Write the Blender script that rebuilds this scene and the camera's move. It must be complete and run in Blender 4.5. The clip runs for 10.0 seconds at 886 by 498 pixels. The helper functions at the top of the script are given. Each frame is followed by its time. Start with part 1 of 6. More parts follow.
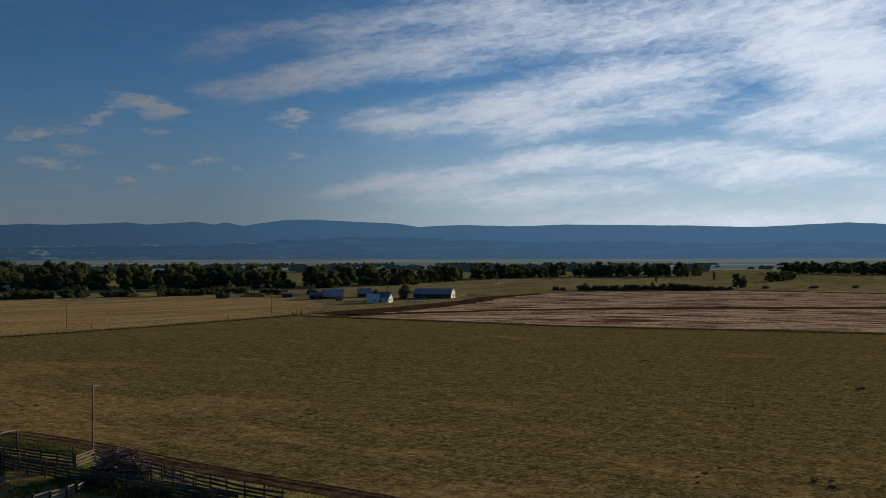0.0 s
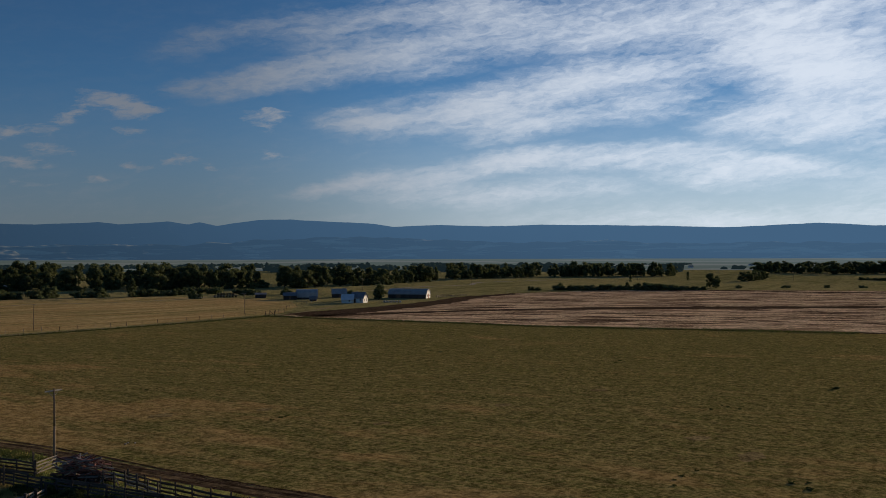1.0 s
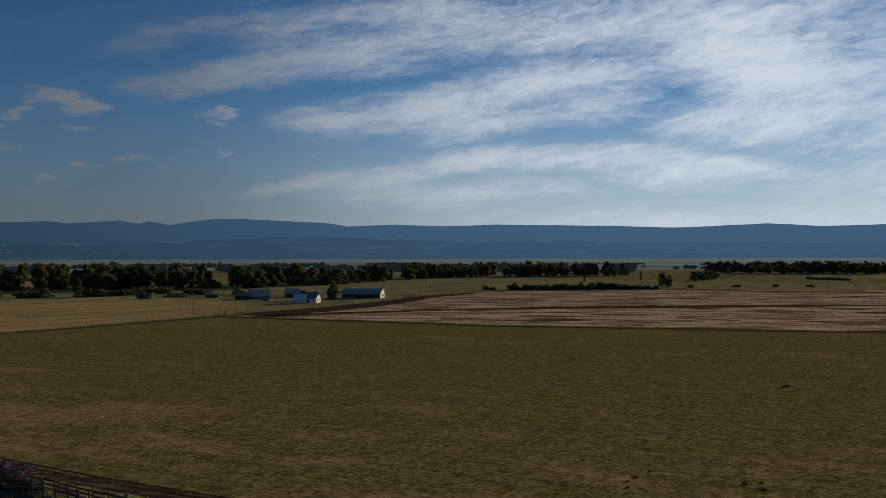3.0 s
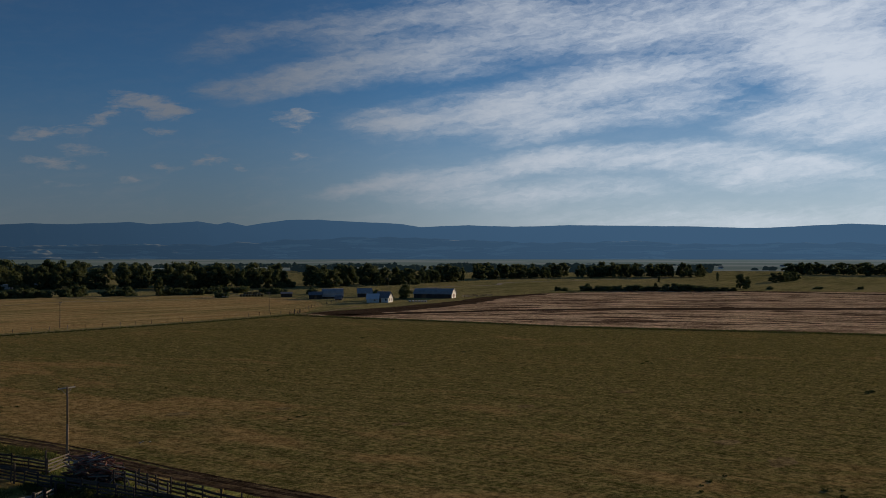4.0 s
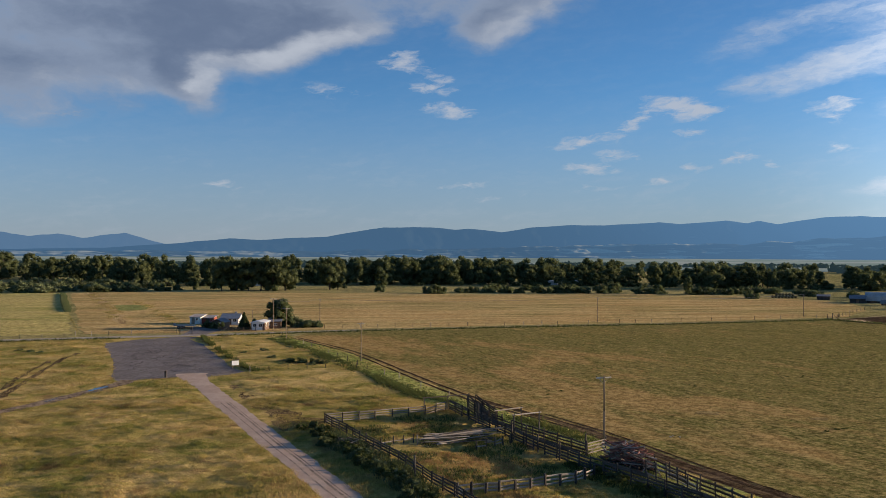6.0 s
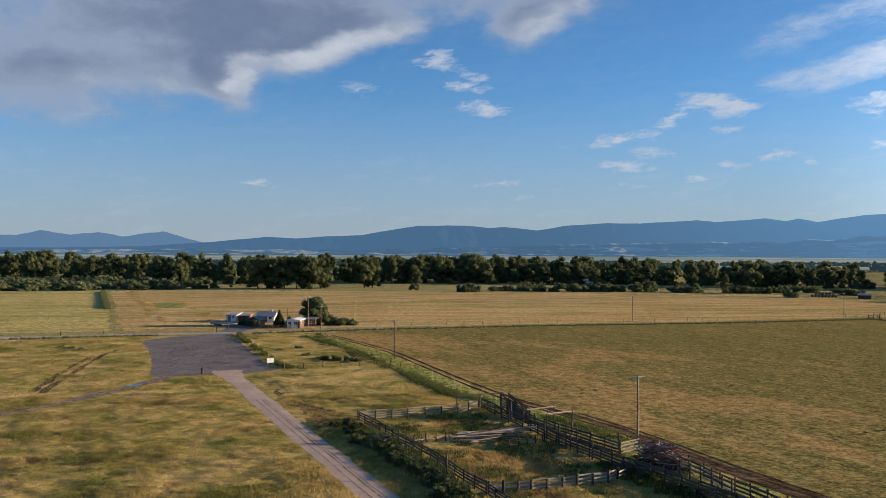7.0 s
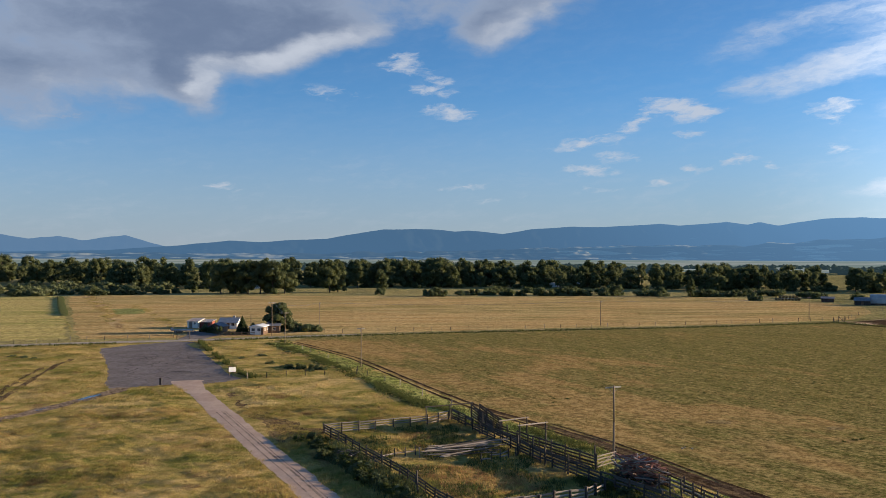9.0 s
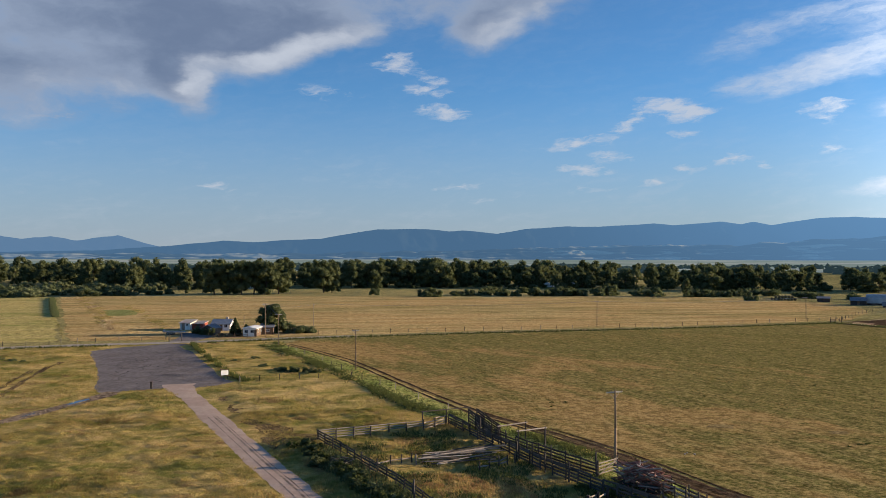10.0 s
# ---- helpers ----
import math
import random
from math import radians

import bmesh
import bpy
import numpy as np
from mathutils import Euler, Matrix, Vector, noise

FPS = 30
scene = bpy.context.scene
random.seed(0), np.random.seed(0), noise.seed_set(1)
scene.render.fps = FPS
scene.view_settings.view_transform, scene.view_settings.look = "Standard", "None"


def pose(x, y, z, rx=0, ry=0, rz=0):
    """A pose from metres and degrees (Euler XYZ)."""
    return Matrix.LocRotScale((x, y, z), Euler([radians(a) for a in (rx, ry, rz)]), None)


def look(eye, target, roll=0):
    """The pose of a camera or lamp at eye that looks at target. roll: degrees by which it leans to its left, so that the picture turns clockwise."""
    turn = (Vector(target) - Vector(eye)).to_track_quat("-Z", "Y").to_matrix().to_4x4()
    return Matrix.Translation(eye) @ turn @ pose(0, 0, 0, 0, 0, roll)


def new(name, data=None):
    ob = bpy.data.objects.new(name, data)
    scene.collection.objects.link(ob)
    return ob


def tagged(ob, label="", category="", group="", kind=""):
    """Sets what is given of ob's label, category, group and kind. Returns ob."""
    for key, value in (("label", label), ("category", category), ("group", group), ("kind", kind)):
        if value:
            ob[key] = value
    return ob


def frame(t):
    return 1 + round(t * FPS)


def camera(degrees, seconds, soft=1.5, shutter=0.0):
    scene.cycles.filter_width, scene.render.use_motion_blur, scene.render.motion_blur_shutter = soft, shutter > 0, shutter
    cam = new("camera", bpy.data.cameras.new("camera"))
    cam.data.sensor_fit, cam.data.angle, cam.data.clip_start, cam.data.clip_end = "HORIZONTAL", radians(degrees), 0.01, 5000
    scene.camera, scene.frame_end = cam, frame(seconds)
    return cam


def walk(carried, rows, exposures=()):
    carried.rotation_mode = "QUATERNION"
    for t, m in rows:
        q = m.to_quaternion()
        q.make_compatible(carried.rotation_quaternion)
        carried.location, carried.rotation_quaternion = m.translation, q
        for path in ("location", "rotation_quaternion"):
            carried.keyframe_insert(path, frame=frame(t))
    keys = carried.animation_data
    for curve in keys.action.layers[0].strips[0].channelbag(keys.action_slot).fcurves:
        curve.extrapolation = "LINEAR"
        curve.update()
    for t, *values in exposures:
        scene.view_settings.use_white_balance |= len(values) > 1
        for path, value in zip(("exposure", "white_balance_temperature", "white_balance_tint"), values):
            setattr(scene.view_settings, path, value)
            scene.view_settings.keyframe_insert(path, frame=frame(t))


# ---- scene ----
cam = camera(53.9, 10.0, soft=0.7)
PATH = [
    (0, pose(-3.77, -2.44, 22.58, 90.53, 0.14, -39.93)),
    (0.5, pose(-3.08, -1.75, 22.61, 90.52, 0.13, -40.69)),
    (1, pose(-2.31, -1.11, 22.54, 90.53, 0.16, -41.54)),
    (1.5, pose(-1.43, -0.45, 22.47, 90.54, 0.18, -42.34)),
    (1.7, pose(-1.1, -0.18, 22.48, 90.55, 0.19, -42.63)),
    (1.8, pose(-0.95, -0.05, 22.48, 90.68, 0.19, -42.68)),
    (2, pose(-0.65, 0.21, 22.48, 90.79, 0.20, -42.85)),
    (2.2, pose(-0.45, 0.33, 22.45, 90.64, 0.19, -43.12)),
    (2.3, pose(-0.36, 0.38, 22.43, 90.57, 0.18, -43.30)),
    (2.5, pose(-0.2, 0.48, 22.38, 90.55, 0.16, -43.74)),
    (2.7, pose(-0.1, 0.5, 22.34, 90.52, 0.15, -44.07)),
    (3.2, pose(0.06, 0.42, 22.26, 90.52, 0.13, -44.55)),
    (3.5, pose(0.1, 0.36, 22.22, 90.52, 0.12, -44.40)),
    (3.8, pose(0.12, 0.31, 22.18, 90.53, 0.10, -43.07)),
    (3.9, pose(0.125, 0.29, 22.15, 90.54, 0.05, -41.70)),
    (4, pose(0.13, 0.27, 22.12, 90.56, 0.00, -39.73)),
    (4.5, pose(0.11, 0.26, 21.98, 90.56, -0.03, -28.93)),
    (5, pose(0.05, 0.2, 21.92, 90.55, -0.06, -21.90)),
    (5.5, pose(0, 0, 22, 90.51, -0.14, -14.48)),
    (5.8, pose(-0.01, 0, 22.05, 90.47, -0.22, -8.96)),
    (6, pose(-0.01, 0.03, 22.08, 90.45, -0.26, -5.97)),
    (6.2, pose(-0.01, 0.03, 22.1, 90.45, -0.26, -3.82)),
    (6.55, pose(0.06, -0.03, 22.1, 90.38, -0.26, -3.05)),
    (7.3, pose(0.3, -0.1, 22.08, 90.32, -0.26, -4.27)),
    (7.5, pose(0.27, 0.2, 22.1, 90.33, -0.26, -4.49)),
    (8, pose(0.17, 1.25, 22.2, 90.51, -0.22, -5.00)),
    (8.5, pose(0.14, 2.56, 22.33, 90.56, -0.18, -5.58)),
    (9, pose(0.09, 3.95, 22.42, 90.57, -0.17, -5.96)),
    (9.5, pose(0.05, 5.22, 22.52, 90.58, -0.13, -6.26)),
    (10, pose(0.05, 6.45, 22.64, 90.56, -0.10, -6.34)),
]
EXPOSURES = [(0.0, -0.44), (2.7, -0.60), (4.0, -0.72), (4.5, -0.54), (5.0, 0.08), (5.5, 0.54), (6.0, 0.78), (7.5, 1.02), (10.0, 1.0)]
walk(cam, PATH, EXPOSURES)

# ---- light ----
SUN_AZ, SUN_EL = 83.0, 9.3      # degrees clockwise from +y, above the horizon
sun_data = bpy.data.lights.new("sun", "SUN")
sun_data.energy, sun_data.angle, sun_data.color = 5.0, radians(0.55), (1.0, 0.77, 0.52)
sun = new("sun", sun_data)
sun_dir = Vector((math.sin(radians(SUN_AZ)) * math.cos(radians(SUN_EL)), math.cos(radians(SUN_AZ)) * math.cos(radians(SUN_EL)), math.sin(radians(SUN_EL))))
sun.matrix_world = look(sun_dir * 200, (0, 0, 0))


class Nodes:
    """Short calls for building a node tree."""

    def __init__(self, tree):
        self.tree, self.n, self.l = tree, tree.nodes, tree.links

    def put(self, socket, value):
        if isinstance(value, bpy.types.NodeSocket):
            self.l.new(value, socket)
        elif value is not None:
            socket.default_value = value

    def add(self, kind, **props):
        node = self.n.new(kind)
        for key, value in props.items():
            setattr(node, key, value)
        return node

    def math(self, op, a, b=None, c=None, clamp=False):
        node = self.add("ShaderNodeMath", operation=op, use_clamp=clamp)
        for i, v in enumerate((a, b, c)):
            self.put(node.inputs[i], v)
        return node.outputs[0]

    def mix(self, fac, a, b, blend="MIX"):
        node = self.add("ShaderNodeMix", data_type="RGBA", blend_type=blend)
        self.put(node.inputs[0], fac)
        self.put(node.inputs[6], a if isinstance(a, bpy.types.NodeSocket) else (*a[:3], 1))
        self.put(node.inputs[7], b if isinstance(b, bpy.types.NodeSocket) else (*b[:3], 1))
        return node.outputs[2]

    def smooth(self, value, low, high, to0=0.0, to1=1.0):
        node = self.add("ShaderNodeMapRange", interpolation_type="SMOOTHSTEP")
        for i, v in enumerate((value, low, high, to0, to1)):
            self.put(node.inputs[i], v)
        return node.outputs[0]

    def noise(self, vector, scale, detail=3.0, rough=0.55, distortion=0.0):
        node = self.add("ShaderNodeTexNoise")
        self.put(node.inputs["Vector"], vector)
        for key, v in (("Scale", scale), ("Detail", detail), ("Roughness", rough), ("Distortion", distortion)):
            node.inputs[key].default_value = v
        return node.outputs[0]

    def mapped(self, vector, loc=(0, 0, 0), rot=(0, 0, 0), scale=(1, 1, 1), kind="POINT"):
        node = self.add("ShaderNodeMapping", vector_type=kind)
        self.put(node.inputs[0], vector)
        node.inputs[1].default_value, node.inputs[2].default_value, node.inputs[3].default_value = loc, rot, scale
        return node.outputs[0]



def turned(q, vector, across, sx, sy, loc=(0, 0, 0)):
    """Coordinates turned so that x runs along the angle across (degrees), then scaled."""
    return q.mapped(vector, loc, (0, 0, radians(across)), (1 / sx, 1 / sy, 1), "TEXTURE")


# Clouds as strokes: centre azimuth, elevation, half length, half width (degrees), tilt (degrees, up to the right), weight
HEAVY = [
    (-20.7, 11.06, 10.3, 3.16, 5, 1.3), (-8.3, 14.8, 10.9, 2.6, 3, 1.3), (-8.4, 12.75, 5.8, 2.23, 12, 1.2), (-10.1, 10.63, 2.3, 1.56, -38, 1.0),
    (-2.7, 13.69, 4.8, 1.49, 12, 1.0), (9.4, 16.36, 6.1, 1.86, 1, 1.1), (8.9, 14.53, 2.8, 1.41, 9, 1.0), (-11.6, 17.37, 18.3, 3.34, 6, 1.2),
]
TAIL = [
    (-18.8, 8.38, 3.9, 0.45, 2, 0.6), (3.5, 12.44, 1.8, 0.59, -6, 0.8), (5.4, 10.84, 1.7, 0.37, -7, 0.7), (6.4, 9.49, 1.7, 0.52, -4, 1.0), (3.5, 13.06, 0.9, 0.3, -6, 0.5),
    (5.6, 11.56, 1.1, 0.33, -11, 0.5), (-1.4, 10.66, 2.7, 0.52, -5, 0.4), (-8.3, 4.46, 1.4, 0.33, -4, 0.5), (7.3, 4.54, 2.4, 0.37, 2, 0.42), (9.5, 3.8, 3.1, 0.3, 2, 0.35),
]
HOOK = [
    (15.1, 7.4, 2.2, 0.45, 7, 0.8), (18.3, 8.56, 1.7, 0.52, 32, 0.6), (21.1, 9.55, 2.5, 0.59, -6, 0.95), (22.3, 8.94, 1.6, 0.45, 8, 0.7),
    (21.8, 7.8, 1.3, 0.22, 0, 0.7), (17.3, 6.51, 1.6, 0.37, -3, 0.85), (15.6, 5.72, 1.9, 0.41, -6, 0.85),
]
SMALL = [
    (22.1, 5.64, 1.0, 0.26, -3, 0.7), (24.8, 6.2, 1.3, 0.37, 8, 0.9), (26.4, 5.73, 0.9, 0.26, -4, 0.6), (19.7, 4.75, 1.3, 0.26, 1, 0.45),
    (16.0, 4.41, 1.9, 0.3, -1, 0.4), (30.1, 9.08, 1.6, 0.45, 3, 0.8), (30.1, 8.35, 0.9, 0.3, -10, 0.7), (30.4, 6.55, 1.2, 0.37, -6, 0.6),
]
# Sheets of high cloud, in three bands
UPPER = [
    (26.3, 13.61, 3.6, 0.67, 17, 0.38), (33.9, 14.81, 5.6, 0.93, 7, 0.5), (42.4, 16.22, 6.0, 0.93, 4, 0.5), (25.1, 10.62, 1.8, 0.45, 12, 0.5), (28.6, 11.02, 3.5, 0.7, 12, 0.75),
    (34.6, 12.48, 5.1, 0.95, 13, 0.72), (42.4, 13.79, 6.3, 1.3, 12, 0.8), (52.3, 14.81, 6.9, 1.3, 5, 0.75), (62.4, 14.21, 6.3, 1.49, -2, 1.0),
]
MIDDLE = [
    (36.1, 8.85, 3.2, 0.52, 0, 0.7), (40.5, 9.27, 6.1, 1.04, 8, 0.7), (47.9, 10.49, 6.2, 1.19, 11, 0.75), (55.8, 11.7, 6.6, 1.11, 6, 0.75),
    (64.7, 11.42, 5.3, 1.3, -5, 1.0), (47.0, 8.39, 4.9, 0.59, 8, 0.6), (55.0, 9.56, 3.9, 0.74, 6, 0.7), (63.9, 8.51, 6.0, 1.11, 0, 0.85), (84, 10, 18, 8, 0, 0.9),
]
LOWER = [
    (33.9, 4.45, 3.2, 0.37, 11, 0.7), (38.5, 4.82, 4.3, 0.82, 3, 0.7), (45.1, 6.15, 5.0, 0.67, 9, 0.75), (52.3, 6.44, 6.5, 0.67, 3, 0.85), (59.2, 5.55, 4.7, 1.11, -4, 0.85),
    (63.5, 5.56, 3.7, 0.52, -8, 0.6), (42.4, 3.97, 5.9, 0.67, 1, 0.5), (50.6, 4.53, 4.9, 0.74, -1, 0.4), (57.4, 2.3, 13.7, 0.93, -1, 0.35),
]
world = bpy.data.worlds.new("sky")
scene.world = world
world.use_nodes = True
k = Nodes(world.node_tree)
k.n.clear()
sky = k.add("ShaderNodeTexSky", sky_type="NISHITA", sun_disc=False, sun_elevation=radians(SUN_EL), sun_rotation=radians(SUN_AZ),
            altitude=1500.0, air_density=1.0, dust_density=0.1, ozone_density=4.0)
way = k.add("ShaderNodeTexCoord").outputs["Generated"]
xyz = k.add("ShaderNodeSeparateXYZ")
k.put(xyz.inputs[0], way)
dx, dy, dz = xyz.outputs
az = k.math("MULTIPLY", k.math("ARCTAN2", dx, dy), 180 / math.pi)
el = k.math("MULTIPLY", k.math("ARCSINE", dz), 180 / math.pi)
flat = k.add("ShaderNodeCombineXYZ")
k.put(flat.inputs[0], az), k.put(flat.inputs[1], el)
angle = flat.outputs[0]
toward = k.add("ShaderNodeVectorMath", operation="DOT_PRODUCT")
k.put(toward.inputs[0], way)
toward.inputs[1].default_value = sun_dir
glow = k.smooth(toward.outputs["Value"], 0.50, 0.97, 0.0, 1.0)


def shifted(vector, by):
    node = k.add("ShaderNodeVectorMath", operation="ADD")
    k.put(node.inputs[0], vector), k.put(node.inputs[1], by)
    return node.outputs[0]


def curl(vector, scale, amount):
    """Coordinates pushed about by noise, so that edges curl and fray."""
    cloth = k.add("ShaderNodeTexNoise")
    k.put(cloth.inputs["Vector"], k.mapped(vector, scale=scale))
    cloth.inputs["Scale"].default_value, cloth.inputs["Detail"].default_value, cloth.inputs["Roughness"].default_value = 1.0, 5.0, 0.6
    push = k.add("ShaderNodeVectorMath", operation="MULTIPLY_ADD")
    k.put(push.inputs[0], cloth.outputs["Color"])
    push.inputs[1].default_value, push.inputs[2].default_value = amount, tuple(-0.5 * v for v in amount)
    return shifted(vector, push.outputs[0])


def blobs(table, co, wide=1.4):
    total = None
    for a, e, rx, ry, tilt, weight in table:
        ball = k.add("ShaderNodeTexGradient", gradient_type="SPHERICAL")
        k.put(ball.inputs[0], k.mapped(co, (a, e, 0), (0, 0, radians(tilt)), (rx * 1.3, ry * wide, 1), "TEXTURE"))
        one = k.math("MULTIPLY", ball.outputs["Fac"], weight)
        total = one if total is None else k.math("ADD", total, one)
    return total


def about(value, amount):
    return k.math("MULTIPLY", k.math("SUBTRACT", value, 0.5), amount)


soft, frayed = curl(angle, (0.16, 0.3, 1), (3.2, 1.6, 0)), curl(angle, (0.6, 1.6, 1), (1.9, 0.8, 0))
fibre = k.noise(turned(k, frayed, 10, 0.16, 0.75, (11, 3, 0)), 1.0, 6.0, 0.6)
fine = k.noise(turned(k, frayed, 7, 0.8, 2.6), 1.0, 6.0, 0.65)
broad = k.noise(turned(k, soft, 9, 0.06, 0.22, (3, 8, 0)), 1.0, 4.0, 0.55)


def heavy_at(co):
    mass = k.math("MINIMUM", blobs(HEAVY, co, 1.22), 1.5)
    return k.math("ADD", mass, k.math("MULTIPLY", about(k.noise(k.mapped(co, scale=(0.22, 0.44, 1)), 1.0, 8.0, 0.6), 1.6), k.smooth(mass, 0.0, 0.25)))


heavy = heavy_at(soft)
sunward = heavy_at(shifted(soft, (1.3, -0.8, 0)))
puffs = k.math("MULTIPLY", k.smooth(heavy, 0.02, 0.85), 0.92)
rim = k.smooth(k.math("SUBTRACT", heavy, sunward), 0.2, 1.4)
small = k.math("MINIMUM", k.math("ADD", blobs(TAIL, frayed), blobs(HOOK + SMALL, frayed)), 1.1)
wisps = k.math("MULTIPLY", k.math("MULTIPLY", k.smooth(k.math("ADD", small, k.math("ADD", about(fibre, 1.1), about(fine, 2.1))), 0.05, 1.0), k.smooth(small, 0.0, 0.3)), 0.80)
sheets = k.math("MINIMUM", k.math("ADD", k.math("ADD", blobs(UPPER, frayed, 1.8), blobs(MIDDLE, frayed, 1.8)), blobs(LOWER, frayed, 1.6)), 1.0)
veil = k.math("ADD", k.math("ADD", sheets, about(fibre, 1.4)), k.math("ADD", about(fine, 1.3), about(broad, 0.8)))
veil = k.math("MULTIPLY", k.math("MULTIPLY", k.smooth(veil, -0.35, 1.25), k.smooth(sheets, -0.12, 0.35)), k.smooth(glow, 0.0, 0.6, 0.74, 0.86))
thin = k.math("MULTIPLY", k.smooth(k.math("ADD", k.math("MULTIPLY", fibre, 0.6), k.math("MULTIPLY", fine, 0.4)), 0.46, 0.72, 0.0, 0.16), k.smooth(el, 12.0, 4.0))
cover = k.math("MAXIMUM", k.math("MAXIMUM", puffs, wisps), k.math("MAXIMUM", veil, thin), clamp=True)
# clouds take the sun: brighter towards it and on the side that faces it, grey where thick
lit = k.mix(glow, (5.7, 6.1, 6.9), (17.5, 19.0, 21.2))
shade = k.mix(k.smooth(heavy, 0.5, 1.7), (3.2, 3.85, 5.1), (1.6, 2.1, 3.2))
body = k.math("MULTIPLY", k.smooth(heavy, 0.0, 0.3), k.math("SUBTRACT", 1.0, rim))
cloud = k.mix(body, lit, shade)
back = k.add("ShaderNodeBackground")
haze = k.mix(glow, (3.35, 3.75, 4.8), (13, 14.5, 16.6))
blue = k.mix(1.0, sky.outputs[0], (1.36, 1.63, 1.75), "MULTIPLY")
hazed = k.mix(k.smooth(el, -1.0, 12.0, 0.8, 0.0), blue, haze)
k.put(back.inputs[0], k.mix(cover, hazed, cloud))
k.put(back.inputs[1], k.smooth(glow, 0.0, 0.6, 0.0495, 0.060))
k.put(k.add("ShaderNodeOutputWorld").inputs[0], back.outputs[0])


# ---- materials ----
def material(name, rough=0.9, metal=0.0, spec=0.3):
    m = bpy.data.materials.new(name)
    m.use_nodes = True
    q = Nodes(m.node_tree)
    b = q.n["Principled BSDF"]
    b.inputs["Roughness"].default_value, b.inputs["Metallic"].default_value = rough, metal
    b.inputs["Specular IOR Level"].default_value = spec
    return m, q, b


def bump(q, b, height, strength, distance):
    node = q.add("ShaderNodeBump")
    q.put(node.inputs["Height"], height)
    node.inputs["Strength"].default_value, node.inputs["Distance"].default_value = strength, distance
    q.l.new(node.outputs[0], b.inputs["Normal"])


def place(q):
    return q.add("ShaderNodeNewGeometry").outputs["Position"]


def simple(name, a, b, scale=1.5, rough=0.8, metal=0.0, spec=0.3, relief=0.0, stretch=(1, 1, 1), spread=0.5):
    """Two tones mixed by noise at two scales, in the thing's own metres; each piece a little lighter or darker."""
    m, q, bs = material(name, rough, metal, spec)
    co = q.mapped(q.add("ShaderNodeTexCoord").outputs["Object"], scale=stretch)
    n1, n2 = q.noise(co, scale, 4.0), q.noise(co, scale * 7, 4.0, 0.65)
    f = q.smooth(q.math("ADD", q.math("MULTIPLY", n1, 0.6), q.math("MULTIPLY", n2, 0.4)), 0.35, 0.65)
    rnd = q.add("ShaderNodeObjectInfo").outputs["Random"]
    col = q.mix(f, a, b)
    hs = q.add("ShaderNodeHueSaturation")
    q.put(hs.inputs["Color"], col)
    q.put(hs.inputs["Value"], q.smooth(rnd, 0, 1, 1 - spread * 0.5, 1 + spread * 0.5))
    q.l.new(hs.outputs[0], bs.inputs["Base Color"])
    q.put(bs.inputs["Roughness"], q.smooth(n2, 0.2, 0.8, max(rough - 0.1, 0.02), min(rough + 0.1, 1)))
    if relief:
        bump(q, bs, n2, 0.8, relief)
    return m


def grass_colours(q, pos):
    """Meadow colours by place: green hollows, straw-dry tops, rust-coloured weeds. Blades and soil share it."""
    a = q.noise(pos, 0.045, 4.0, 0.6, 0.6)
    b = q.noise(q.mapped(pos, loc=(31, 7, 0), scale=(0.8, 1, 1)), 0.17, 5.0, 0.66, 0.5)
    c = q.noise(q.mapped(pos, loc=(5, 50, 0)), 0.9, 4.0, 0.6)
    f = q.math("ADD", q.math("ADD", q.math("MULTIPLY", a, 0.24), q.math("MULTIPLY", b, 0.54)), q.math("MULTIPLY", c, 0.22))
    col = q.mix(q.smooth(f, 0.41, 0.51), (0.235, 0.22, 0.056), (0.44, 0.335, 0.11))
    col = q.mix(q.smooth(f, 0.49, 0.60), col, (0.66, 0.47, 0.19))
    rust = q.noise(q.mapped(pos, loc=(90, 3, 0)), 0.13, 5.0, 0.65)
    return q.mix(q.smooth(rust, 0.57, 0.68, 0.0, 0.8), col, (0.25, 0.15, 0.07)), c


def meadow():
    m, q, b = material("meadow_grass", 1.0, 0, 0.0)
    pos = place(q)
    col, c = grass_colours(q, pos)
    fine_n = q.noise(pos, 3.5, 6.0, 0.7)
    q.l.new(q.mix(q.smooth(fine_n, 0.35, 0.65, 0.0, 0.35), col, q.mix(0.5, col, (0.09, 0.085, 0.025))), b.inputs["Base Color"])
    bump(q, b, q.math("ADD", fine_n, q.math("MULTIPLY", c, 0.8)), 1.0, 0.3)
    return m


def soften(q, b, colour, lean_by, through_by):
    """Thin blades: they shade as a soft mat, not blade by blade, and let light through."""
    lean = q.add("ShaderNodeMix", data_type="VECTOR")
    lean.inputs[0].default_value = lean_by
    q.put(lean.inputs[4], q.add("ShaderNodeNewGeometry").outputs["Normal"])
    lean.inputs[5].default_value = (0, 0, 1)
    unit = q.add("ShaderNodeVectorMath", operation="NORMALIZE")
    q.l.new(lean.outputs[1], unit.inputs[0])
    q.l.new(unit.outputs[0], b.inputs["Normal"])
    thin_leaf = q.add("ShaderNodeBsdfTranslucent")
    q.l.new(colour, thin_leaf.inputs[0])
    both = q.add("ShaderNodeMixShader")
    both.inputs[0].default_value = through_by
    q.l.new(b.outputs[0], both.inputs[1]), q.l.new(thin_leaf.outputs[0], both.inputs[2])
    q.l.new(both.outputs[0], q.n["Material Output"].inputs[0])


